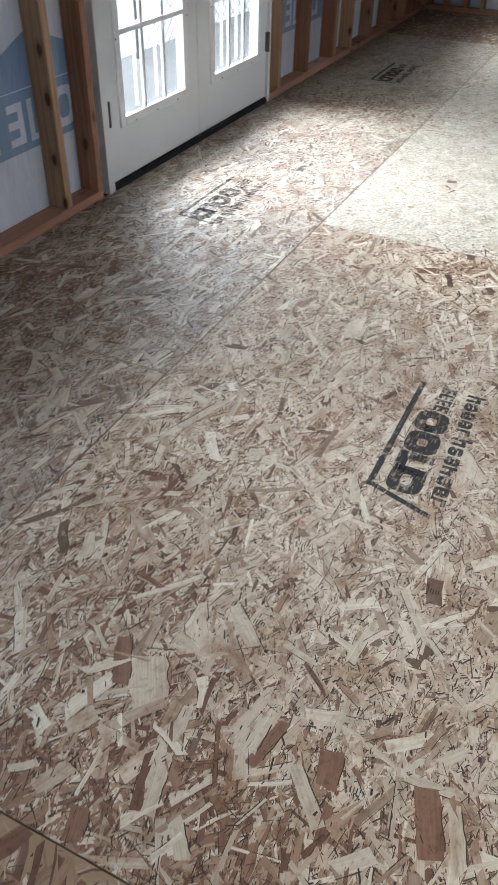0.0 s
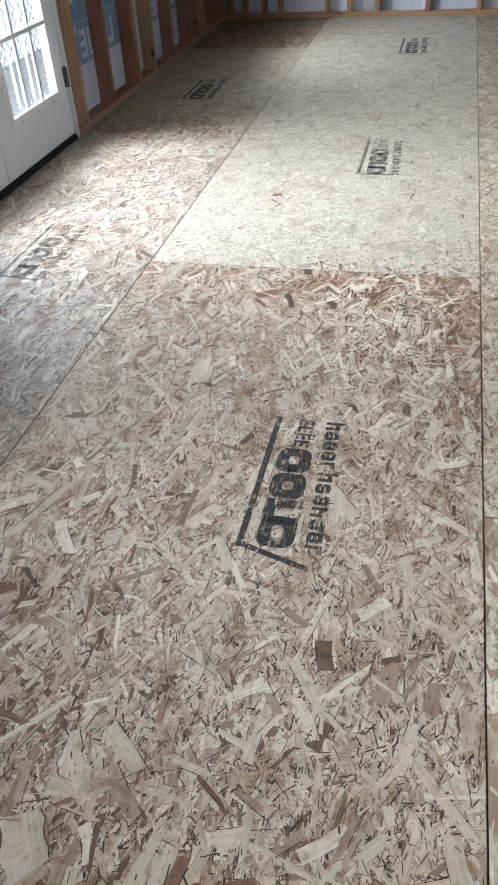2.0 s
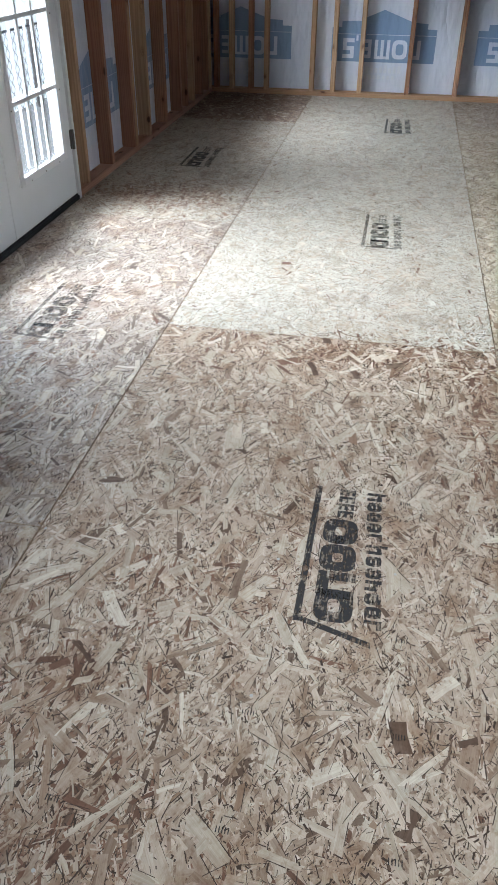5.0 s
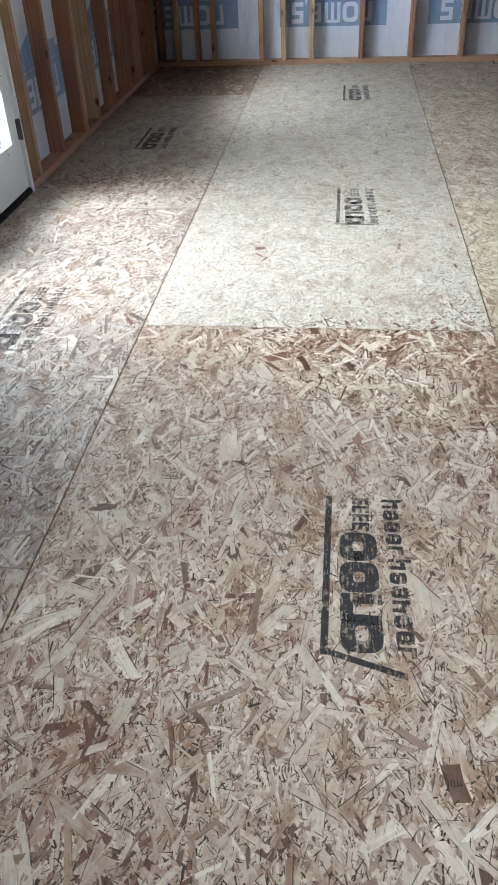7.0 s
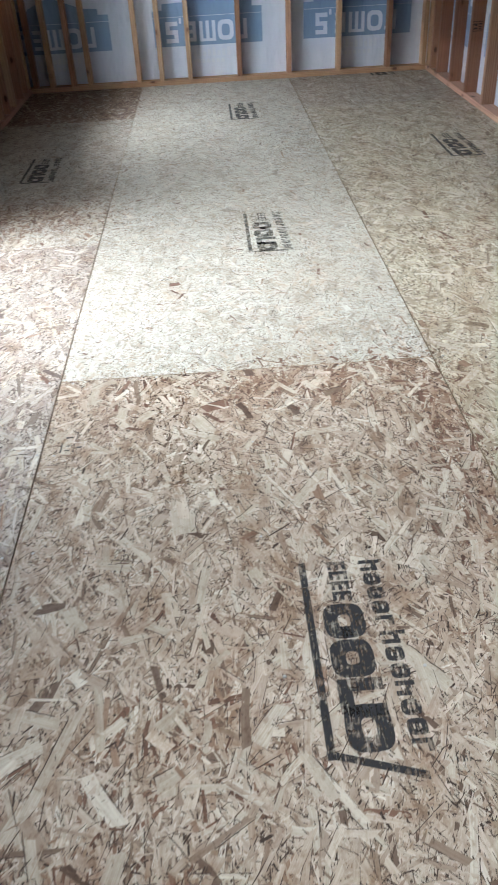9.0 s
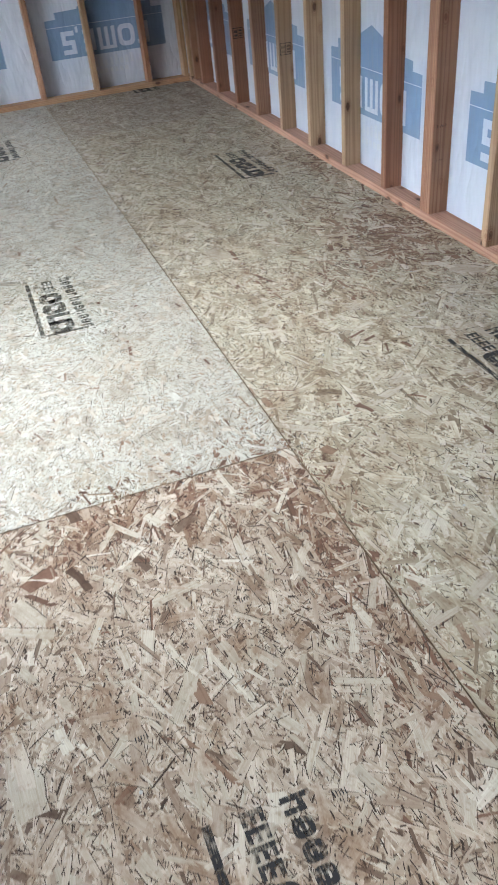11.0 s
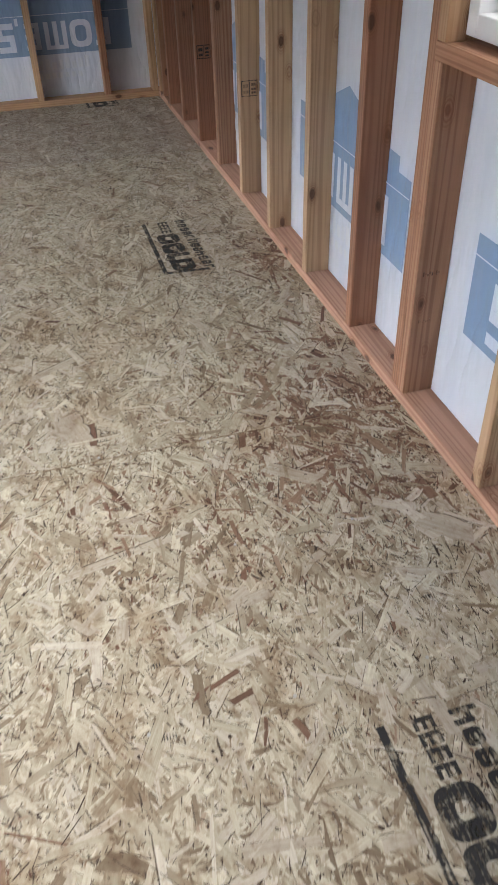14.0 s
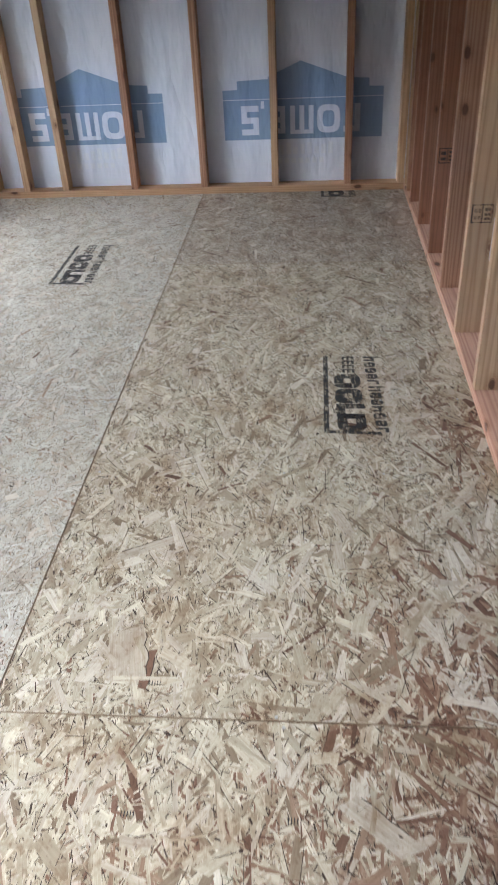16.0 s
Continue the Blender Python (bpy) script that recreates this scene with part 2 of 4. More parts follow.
PRINT_BLUE = wrap_film("blue_wrap_print", (0.22, 0.32, 0.49))
PRINT_FAINT = wrap_film("faint_wrap_print", (0.685, 0.715, 0.765))

def worn_ink(name, low, high, most):
    """Black stamped ink, broken where the strands did not take it."""
    n = Nodes(name)
    v = n.coords()
    coarse = n.noise(n.mapping(v, (34, 34, 1)), 1.0, 5.0, 0.7)
    streak = n.noise(n.mapping(v, (190, 22, 1)), 1.0, 2.0, 0.6)
    both = n.math("ADD", n.math("MULTIPLY", coarse, 0.6), n.math("MULTIPLY", streak, 0.4))
    worn = n.math("MULTIPLY", n.step(both, high, low), most)
    clear = n.add("BsdfTransparent")
    mixed = n.add("MixShader")
    n.put(mixed, 0, worn)
    n.put(mixed, 1, clear.outputs[0])
    n.put(mixed, 2, n.bsdf.outputs[0])
    n.tree.links.new(mixed.outputs[0], n.out.inputs["Surface"])
    return n.finish((0.035, 0.033, 0.034), 0.6, 0.0, 0.3)


INK = worn_ink("worn_black_ink", 0.50, 0.64, 0.86)
INK_FAINT = worn_ink("faded_black_ink", 0.47, 0.64, 0.66)


def glass():
    n = Nodes("clear_glass")
    n.put(n.bsdf, "Transmission Weight", 1.0)
    n.put(n.bsdf, "IOR", 1.1)
    return n.finish((0.98, 0.99, 1.0), 0.0, 0.0, 0.5)


GLASS = glass()


# ---- building helpers ----
def box(bm, x0, x1, y0, y1, z0, z1, bevel=0.0):
    """A box in a bmesh, its edges rounded where bevel is set."""
    lo = (min(x0, x1), min(y0, y1), min(z0, z1))
    hi = (max(x0, x1), max(y0, y1), max(z0, z1))
    m = Matrix.Translation([(a + b) / 2 for a, b in zip(lo, hi)]) @ Matrix.Diagonal([b - a for a, b in zip(lo, hi)] + [1])
    made = bmesh.ops.create_cube(bm, size=1.0, matrix=m)["verts"]
    if bevel:
        edges = list({e for v in made for e in v.link_edges})
        bmesh.ops.bevel(bm, geom=edges, offset=bevel, segments=2, profile=0.5, affect="EDGES")
    return bm


def tube(bm, a, b, r0, r1=None, sides=16):
    """A round bar from a to b."""
    a, b = Vector(a), Vector(b)
    r1 = r0 if r1 is None else r1
    m = Matrix.Translation((a + b) / 2) @ (b - a).to_track_quat("Z", "Y").to_matrix().to_4x4()
    bmesh.ops.create_cone(bm, cap_ends=True, segments=sides, radius1=r0, radius2=r1, depth=(b - a).length, matrix=m)
    return bm


def mesh_of(name, bm, material, smooth=False):
    me = bpy.data.meshes.new(name)
    bm.to_mesh(me)
    bm.free()
    me.materials.append(material)
    if smooth:
        me.polygons.foreach_set("use_smooth", [True] * len(me.polygons))
    return me


def part(name, bm, material, parent=None, label="", smooth=False):
    """Links a bmesh as one mesh object under a thing or a part."""
    ob = new(name, mesh_of(name, bm, material, smooth))
    if parent is not None:
        ob.parent = parent
    if label:
        ob["label"] = label
    return ob


# ---- plan ----
XL, XR, YB, YF = -0.94, 2.372, 4.79, -4.9
DEEP, THICK = 0.089, 0.038
TOP = 2.42
OUT = 0.022


def bars(name, size, material, parent, label=""):
    """One wall piece: a rectangle with holes, as joined boxes. size: list of boxes."""
    bm = bmesh.new()
    for b in size:
        box(bm, *b)
    return part(name, bm, material, parent, label)


def sheet_with_holes(axis, at, thick, u0, u1, z0, z1, holes):
    """Boxes of an upright sheet across axis at a place, cut round its holes (u0, u1, z0, z1)."""
    boxes = []
    cuts = sorted({u0, u1, *[h[0] for h in holes], *[h[1] for h in holes]})
    for a, b in zip(cuts, cuts[1:]):
        spans = [(z0, z1)]
        for h0, h1, hz0, hz1 in holes:
            if h0 < (a + b) / 2 < h1:
                spans = [s for lo, hi in spans for s in ((lo, min(hi, hz0)), (max(lo, hz1), hi)) if s[1] - s[0] > 1e-4]
        for lo, hi in spans:
            boxes.append((at, at + thick, a, b, lo, hi) if axis == "x" else (a, b, at, at + thick, lo, hi))
    return boxes


DOOR = (-0.15, 1.489, 0.0, 2.09)
WIN_R = (-0.03, 1.240, 0.924, 2.02)
# head height unseen, set low to dim the back of the room
WIN_L = (2.58, 3.90, 0.924, 1.60)
# two unseen openings, added to let light onto the front floor
WIN_RF_ADDED = (-2.50, -1.30, 0.924, 2.02)
WIN_LF_ADDED = (-1.64, -1.10, 0.924, 2.02)

wall_left = bars("wall_left", sheet_with_holes("x", XL - DEEP - OUT - 0.004, OUT, YF - 0.12, YB + 0.12, -0.02, TOP + 0.08, [DOOR, WIN_L, WIN_LF_ADDED]), SHEATHING, None)
wall_right = bars("wall_right", sheet_with_holes("x", XR + DEEP + 0.004, OUT, YF - 0.12, YB + 0.12, -0.02, TOP + 0.08, [WIN_R, WIN_RF_ADDED]), SHEATHING, None)
wall_back = bars("wall_back", sheet_with_holes("y", YB + DEEP + 0.004, OUT, XL - DEEP, XR + DEEP, -0.02, TOP + 0.08, []), SHEATHING, None)
wall_front = bars("wall_front", sheet_with_holes("y", YF - DEEP - OUT - 0.004, OUT, XL - DEEP, XR + DEEP, -0.02, TOP + 0.08, []), SHEATHING, None)
for w, text in ((wall_left, "bare stud wall with house wrap, French door and window"), (wall_right, "bare stud wall with white house wrap and a window"), (wall_back, "bare stud end wall with printed house wrap"), (wall_front, "plain stud end wall with house wrap")):
    tagged(w, text, "wall", kind="structure")

# closes the room out of view; its dark colour holds back the fill
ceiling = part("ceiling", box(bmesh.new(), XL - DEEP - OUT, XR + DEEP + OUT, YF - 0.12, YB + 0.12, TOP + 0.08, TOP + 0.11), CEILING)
tagged(ceiling, "plain plywood roof deck over the shed, unseen and darkened", "ceiling", kind="structure")

# ---- framing ----
BOARDS = {}


def board(name, length, material, m, parent, label="", wide=DEEP, thick=THICK):
    """A sawn board, its length along local z from the origin, its wide side along local x."""
    key = (round(length, 3), material.name, wide, thick)
    if key not in BOARDS:
        BOARDS[key] = mesh_of("board", box(bmesh.new(), -wide / 2, wide / 2, -thick / 2, thick / 2, 0, length, 0.003), material)
    ob = new(name, BOARDS[key])
    ob.matrix_world = m
    ob.parent = parent
    if label:
        ob["label"] = label
    return ob


def lumber_for(k):
    return (LUMBER, LUMBER_PALE, LUMBER, LUMBER, LUMBER_PALE)[k % 5]


def side_wall(parent, x_mid, studs, cripples, plates, sills, tones=None, short_tones=None):
    """Studs, cripples, plates and sills of a wall along y."""
    for k, (y, z0, z1) in enumerate(studs):
        lean = 0.35 * math.sin(k * 2.7)
        board("stud", z1 - z0, tones[k] if tones and k < len(tones) else lumber_for(k + int(parent is wall_left)), pose(x_mid + 0.0012 * math.sin(k * 5.1), y, z0, lean, 0, 0), parent)
    for k, (y, z0, z1) in enumerate(cripples):
        board("cripple_stud", z1 - z0, short_tones[k] if short_tones else lumber_for(k + 1), pose(x_mid + 0.001 * math.sin(k * 3.3), y, z0), parent)
    for y0, y1, z in plates:
        board("bottom_plate" if z < 1 else "top_plate", y1 - y0, LUMBER_PLATE, pose(x_mid, y0, z + THICK / 2, -90, 0, 0), parent, "")
    for y0, y1, z in sills:
        board("rough_sill" if z < 1.2 else "header", y1 - y0, LUMBER, pose(x_mid, y0, z - THICK / 2, -90, 0, 0), parent)


FULL = (THICK, TOP)
SILL_Z = 0.924
right_studs = [(y, *FULL) for y in (1.615, 2.030, 2.452, 2.866, 3.275, 3.67, 4.07, 4.44, 4.64, 4.769)] + [(1.262, *FULL), (-0.07, *FULL)] + [(-0.07 - 0.406 * k, *FULL) for k in range(1, 12) if not -2.52 < -0.07 - 0.406 * k < -1.28]
right_crip = [(1.222, THICK, SILL_Z - THICK), (0.803, THICK, SILL_Z - THICK), (0.392, THICK, SILL_Z - THICK), (-0.011, THICK, SILL_Z - THICK), (1.222, SILL_Z, 2.02)]
side_wall(wall_right, XR + DEEP / 2, right_studs, right_crip, [(YF, YB + DEEP, 0.0), (YF, YB + DEEP, TOP), (YF, YB + DEEP, TOP + THICK)], [(-0.05, 1.242, SILL_Z), (-0.05, 1.242, 2.02 + THICK)],
          [LUMBER, LUMBER_PALE, LUMBER_PALE, LUMBER_PALE, LUMBER, LUMBER, LUMBER, LUMBER], [LUMBER, LUMBER_PALE, LUMBER, LUMBER, LUMBER_PALE])

left_studs = [(y, *FULL) for y in (1.64, 2.07, 2.515, 2.558, 3.72, 3.92, 4.15, 4.44, 4.66, 4.769, -0.205, -0.420, -0.845)] + [(-0.839 - 0.406 * k, *FULL) for k in range(1, 10)]
left_studs = [s for s in left_studs if not -1.68 < s[0] < -1.06]
left_crip = [(y, THICK, SILL_Z - THICK) for y in (2.87, 3.295)]
side_wall(wall_left, XL - DEEP / 2, [s for s in left_studs if s[0] != 3.72], left_crip + [(3.72, THICK, SILL_Z - THICK)],
          [(YF, -0.185, 0.0), (1.490, YB + DEEP, 0.0), (YF, YB + DEEP, TOP), (YF, YB + DEEP, TOP + THICK)], [(2.58, 3.90, SILL_Z), (2.58, 3.90, 1.60 + THICK), (-0.186, 1.505, 2.09 + THICK)])

back_x = [-0.90, -0.76, -0.585, -0.445, -0.035, 0.155, 0.392, 0.808, 1.222, 1.636, 2.052, 2.352]
for k, x in enumerate(back_x):
    board("stud", TOP - THICK, LUMBER_PALE if k in (3, 4, 5) else lumber_for(k), pose(x, YB + DEEP / 2, THICK, 0, 0.25 * math.sin(k * 1.9), 90), wall_back)
for z in (0.0, TOP, TOP + THICK):
    board("bottom_plate" if z < 1 else "top_plate", XR - XL, LUMBER_PLATE if z else LUMBER_PALE, pose(XL, YB + DEEP / 2, z + THICK / 2, 0, 90, 0) @ pose(0, 0, 0, 0, 0, 90), wall_back)
board("rough_sill", 0.56, LUMBER_PALE, pose(-0.426, YB + DEEP / 2, 0.905, 0, 90, 0) @ pose(0, 0, 0, 0, 0, 90), wall_back)
for k in range(8):
    board("stud", TOP - THICK, lumber_for(k), pose(XL + 0.25 + 0.406 * k, YF - DEEP / 2, THICK, 0, 0, 90), wall_front)
board("bottom_plate", XR - XL, LUMBER_PLATE, pose(XL, YF - DEEP / 2, THICK / 2, 0, 90, 0) @ pose(0, 0, 0, 0, 0, 90), wall_front)

# ---- house wrap with its print ----
LOGO_OUTLINE = [(0, 0), (0.89, 0), (0.89, 0.262), (0.81, 0.264), (0.81, 0.305), (0.69, 0.312), (0.435, 0.402), (0.255, 0.328), (0.255, 0.316), (0.082, 0.310), (0.082, 0.266), (0, 0.264)]


def flat_shape(bm, outline, place):
    """One filled polygon; place maps (u, v) to the world."""
    bm.faces.new([bm.verts.new(place(u, v)) for u, v in outline])


def ring_shape(bm, u0, v0, u1, v1, w, place, sides=20):
    """A flat oval ring."""
    cu, cv, ru, rv = (u0 + u1) / 2, (v0 + v1) / 2, (u1 - u0) / 2, (v1 - v0) / 2
    outer, inner = [], []
    for k in range(sides):
        a = 2 * math.pi * k / sides
        c, s = math.cos(a), math.sin(a)
        c, s = math.copysign(abs(c) ** 0.6, c), math.copysign(abs(s) ** 0.6, s)
        outer.append(bm.verts.new(place(cu + ru * c, cv + rv * s)))
        inner.append(bm.verts.new(place(cu + (ru - w) * c, cv + (rv - w) * s)))
    for k in range(sides):
        j = (k + 1) % sides
        bm.faces.new((outer[k], outer[j], inner[j], inner[k]))


def rect(u0, v0, u1, v1):
    return [(u0, v0), (u1, v0), (u1, v1), (u0, v1)]


def wrap_logo(parent, place_at):
    """The house-shaped print and its plain white blocks."""
    bm = bmesh.new()
    flat_shape(bm, LOGO_OUTLINE, lambda u, v: place_at(u, v, 0.002))
    logo = part("printed_logo", bm, PRINT_BLUE, parent, "blue house-shaped print")
    bm = bmesh.new()
    near = lambda u, v: place_at(u, v, 0.004)
    for v in (0.026, 0.088, 0.150):
        flat_shape(bm, rect(0.100, v, 0.198, v + 0.032), near)
    flat_shape(bm, rect(0.166, 0.0582, 0.198, 0.0878), near)
    flat_shape(bm, rect(0.100, 0.1202, 0.132, 0.1498), near)
    flat_shape(bm, rect(0.212, 0.165, 0.230, 0.205), near)
    for v in (0.030, 0.089, 0.148):
        flat_shape(bm, rect(0.262, v, 0.318, v + 0.028), near)
    flat_shape(bm, rect(0.3182, 0.030, 0.346, 0.176), near)
    for u in (0.375, 0.427, 0.479):
        flat_shape(bm, rect(u, 0.048, u + 0.027, 0.176), near)
    flat_shape(bm, rect(0.375, 0.026, 0.506, 0.0478), near)
    ring_shape(bm, 0.525, 0.028, 0.655, 0.178, 0.032, near)
    flat_shape(bm, rect(0.735, 0.030, 0.765, 0.178), near)
    flat_shape(bm, rect(0.675, 0.030, 0.7348, 0.060), near)
    for a, b in ((0.0, 0.29), (0.30, 0.70), (0.71, 0.89)):
        flat_shape(bm, rect(a, 0.212, b, 0.2155), near)
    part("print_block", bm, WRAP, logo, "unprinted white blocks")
    bm = bmesh.new()
    for k in range(9):
        flat_shape(bm, rect(0.27 + k * 0.04, -0.085, 0.297 + k * 0.04, -0.045 + 0.012 * (k % 3)), lambda u, v: place_at(u, v, 0.002))
    for k in range(7):
        flat_shape(bm, rect(0.30 + k * 0.04, -0.135, 0.325 + k * 0.04, -0.105), lambda u, v: place_at(u, v, 0.002))
    part("faint_print", bm, PRINT_FAINT, logo, "faint grey print")
    return logo


film_r = bars("house_wrap", sheet_with_holes("x", XR + DEEP + 0.0005, 0.003, YF, YB + DEEP, 0, TOP + 0.08, [WIN_R, WIN_RF_ADDED]), WRAP, wall_right, "white plastic house wrap")
film_l = bars("house_wrap", sheet_with_holes("x", XL - DEEP - 0.0035, 0.003, YF, YB + DEEP, 0, TOP + 0.08, [DOOR, WIN_L, WIN_LF_ADDED]), WRAP, wall_left, "white plastic house wrap")
film_b = bars("house_wrap", sheet_with_holes("y", YB + DEEP + 0.0005, 0.003, XL - DEEP, XR + DEEP, 0, TOP + 0.08, []), WRAP, wall_back, "white plastic house wrap")
film_f = bars("house_wrap", sheet_with_holes("y", YF - DEEP - 0.0035, 0.003, XL - DEEP, XR + DEEP, 0, TOP + 0.08, []), WRAP, wall_front, "white plastic house wrap")
for y in (4.82, 3.58, 2.337, 1.092, -0.153, -1.398):
    wrap_logo(film_r, lambda u, v, d, y=y: (XR + DEEP - d, y - u, 0.280 + v))
for y in (-2.105, -0.86, 1.63, 2.875, 4.12):
    wrap_logo(film_l, lambda u, v, d, y=y: (XL - DEEP + d, y + u, 0.280 + v))
for x in (-1.125, 0.12, 1.350):
    wrap_logo(film_b, lambda u, v, d, x=x: (x + u, YB + DEEP - d, 0.276 + v))

# ---- door ----
door = tagged(new("door_1"), "closed white double French door with divided glass", "door", kind="structure")
door.location = (XL, 0.68, 0)
XD = XL - 0.010


def inside(bm, parent):
    bm.transform(Matrix.Translation(-Vector(parent)))
    return bm


D0 = (XL, 0.68, 0)


def door_part(name, bm, material, parent, label="", smooth=False):
    return part(name, inside(bm, D0), material, parent, label, smooth)


bm = bmesh.new()
for y0, y1 in ((-0.148, -0.104), (1.460, 1.488)):
    box(bm, XL - 0.115, XL + 0.006, y0, y1, 0.0, 2.085, 0.002)
box(bm, XL - 0.115, XL + 0.006, -0.104, 1.460, 2.05, 2.085, 0.002)
door_part("jamb", bm, WHITE_DOOR, door, "white painted jamb")
bm = box(bmesh.new(), XL - 0.13, XL + 0.004, -0.104, 1.460, 0.0, 0.022, 0.003)
box(bm, XL - 0.05, XL - 0.004, -0.103, 1.459, 0.022, 0.030, 0.002)
door_part("threshold", bm, BLACK_RUBBER, door, "black rubber threshold")


def leaf(y0, y1, g0, g1, knob_y, hinge_y):
    """One door leaf with its fifteen panes."""
    x0, x1 = XD - 0.044, XD
    z0, z1 = 0.031, 2.045
    gz0, rows, rise = 0.262, 5, 0.338
    gz1 = gz0 + rows * rise
    bm = bmesh.new()
    for b in ((y0, g0, z0, z1), (g1, y1, z0, z1), (g0, g1, z0, gz0), (g0, g1, gz1, z1)):
        box(bm, x0, x1, *b)
    bmesh.ops.remove_doubles(bm, verts=bm.verts, dist=0.0005)
    panel = door_part("door_leaf", bm, WHITE_DOOR, door, "white painted door leaf")
    bm = bmesh.new()
    w = 0.03
    for b in ((g0 - 0.022, g0 + w - 0.014, gz0 - 0.022, gz1 + 0.022), (g1 - w + 0.014, g1 + 0.022, gz0 - 0.022, gz1 + 0.022), (g0 + w - 0.014, g1 - w + 0.014, gz0 - 0.022, gz0 + w - 0.014), (g0 + w - 0.014, g1 - w + 0.014, gz1 - w + 0.014, gz1 + 0.022)):
        box(bm, x1 - 0.012, x1 + 0.009, *b, 0.004)
    door_part("lite_frame", bm, WHITE_VINYL, panel, "raised white glazing frame")
    a0, a1 = g0 + 0.016, g1 - 0.016
    for k in (1, 2):
        y = a0 + (a1 - a0) * k / 3
        door_part("muntin", box(bmesh.new(), x1 - 0.008, x1 + 0.006, y - 0.011, y + 0.011, gz0 + 0.016, gz1 - 0.016, 0.004), WHITE_VINYL, panel)
        door_part("muntin", box(bmesh.new(), x0 - 0.004, x0 + 0.006, y - 0.008, y + 0.008, gz0 + 0.016, gz1 - 0.016, 0.004), WHITE_VINYL, panel)
    for k in range(1, rows):
        z = gz0 + rise * k
        door_part("muntin", box(bmesh.new(), x1 - 0.008, x1 + 0.007, a0, a1, z - 0.011, z + 0.011, 0.004), WHITE_VINYL, panel)
        door_part("muntin", box(bmesh.new(), x0 - 0.005, x0 + 0.006, a0, a1, z - 0.008, z + 0.008, 0.004), WHITE_VINYL, panel)
    pane = door_part("pane", box(bmesh.new(), x0 + 0.018, x0 + 0.022, g0 - 0.004, g1 + 0.004, gz0 - 0.004, gz1 + 0.004), GLASS, panel)
    pane.visible_shadow = False
    for z in (0.318, 1.03, 1.78):
        bm = tube(bmesh.new(), (XD + 0.013, hinge_y, z - 0.05), (XD + 0.013, hinge_y, z + 0.05), 0.008)
        box(bm, XD - 0.002, XD + 0.006, hinge_y - 0.014, hinge_y + 0.014, z - 0.048, z + 0.048)
        door_part("hinge", bm, DARK_STEEL, panel, "dull steel butt hinge", True)
    if knob_y:
        bm = tube(bmesh.new(), (XD, knob_y, 0.925), (XD + 0.009, knob_y, 0.925), 0.034, 0.030, 32)
        tube(bm, (XD + 0.008, knob_y, 0.925), (XD + 0.034, knob_y, 0.925), 0.013, 0.012, 20)
        bmesh.ops.create_uvsphere(bm, u_segments=24, v_segments=14, radius=0.028, matrix=Matrix.Translation((XD + 0.052, knob_y, 0.925)) @ Matrix.Diagonal((0.78, 1, 1, 1)))
        door_part("door_knob", bm, STEEL, panel, "satin nickel round knob", True)
    bm = bmesh.new()
    for k in range(1, 5):
        for y in (g0 - 0.016, g1 + 0.016):
            tube(bm, (x1 + 0.008, y, gz0 + rise * k - 0.02), (x1 + 0.0105, y, gz0 + rise * k - 0.02), 0.004, None, 8)
    for k in range(3):
        y = g0 + (g1 - g0) * (0.17 + 0.33 * k)
        tube(bm, (x1 + 0.008, y, gz0 - 0.014), (x1 + 0.0105, y, gz0 - 0.014), 0.004, None, 8)
    door_part("screw_cap", bm, DARK_STEEL, panel)
    return panel


leaf(-0.101, 0.675, 0.014, 0.553, 0.632, -0.100)
leaf(0.680, 1.457, 0.824, 1.350, 0.0, 1.459)
door_part("astragal", box(bmesh.new(), XD - 0.05, XD - 0.046, 0.645, 0.71, 0.046, 2.045), WHITE_DOOR, door)


# ---- windows ----
def slider(name, hole, x_in, out, label):
    """A white vinyl sliding window; out is +1 where the outside lies along +x."""
    y0, y1, z0, z1 = hole
    win = tagged(new(name), label, "window", kind="structure")
    y0, y1, z0, z1 = y0 + 0.012, y1 - 0.03, z0 + 0.012, z1 - 0.012
    win.location = (x_in, (y0 + y1) / 2, z0)
    home = Vector(win.location)

    def put(n, bm, mat, text="", parent=win):
        return part(n, inside(bm, home), mat, parent, text)

    def rim(bm, a, b, c, d, w, xa, xb, bev):
        for s in ((a, a + w, c, d), (b - w, b, c, d), (a + w, b - w, c, c + w), (a + w, b - w, d - w, d)):
            box(bm, xa, xb, *s, bev)
        return bm

    put("window_frame", rim(bmesh.new(), y0, y1, z0, z1, 0.045, x_in, x_in + out * 0.075, 0.003), WHITE_VINYL, "white vinyl frame")
    mid = (y0 + y1) / 2
    for a, b, off in ((y0 + 0.045, mid + 0.02, 0.014), (mid - 0.02, y1 - 0.045, 0.044)):
        s = put("sash", rim(bmesh.new(), a, b, z0 + 0.045, z1 - 0.045, 0.035, x_in + out * off, x_in + out * (off + 0.026), 0.003), WHITE_VINYL)
        p = put("pane", box(bmesh.new(), x_in + out * (off + 0.011), x_in + out * (off + 0.015), a + 0.03, b - 0.03, z0 + 0.075, z1 - 0.075), GLASS, "", s)
        p.visible_shadow = False
    return win


slider("window_1", WIN_R, XR + 0.046, 1, "white vinyl sliding window on a rough wooden sill")
# the next two windows are added out of view, for light only
slider("added_window_right", WIN_RF_ADDED, XR + 0.046, 1, "white vinyl sliding window in bare studs (front pair added for light)")
slider("added_window_left", WIN_LF_ADDED, XL - 0.046, -1, "white vinyl sliding window in bare studs (front pair added for light)")
slider("window_2", WIN_L, XL - 0.046, -1, "white vinyl sliding window in bare studs (front pair added for light)")

# ---- outside ----
ground = part("ground", box(bmesh.new(), -400, 400, -400, 400, -0.6, -0.32), GRAVEL)
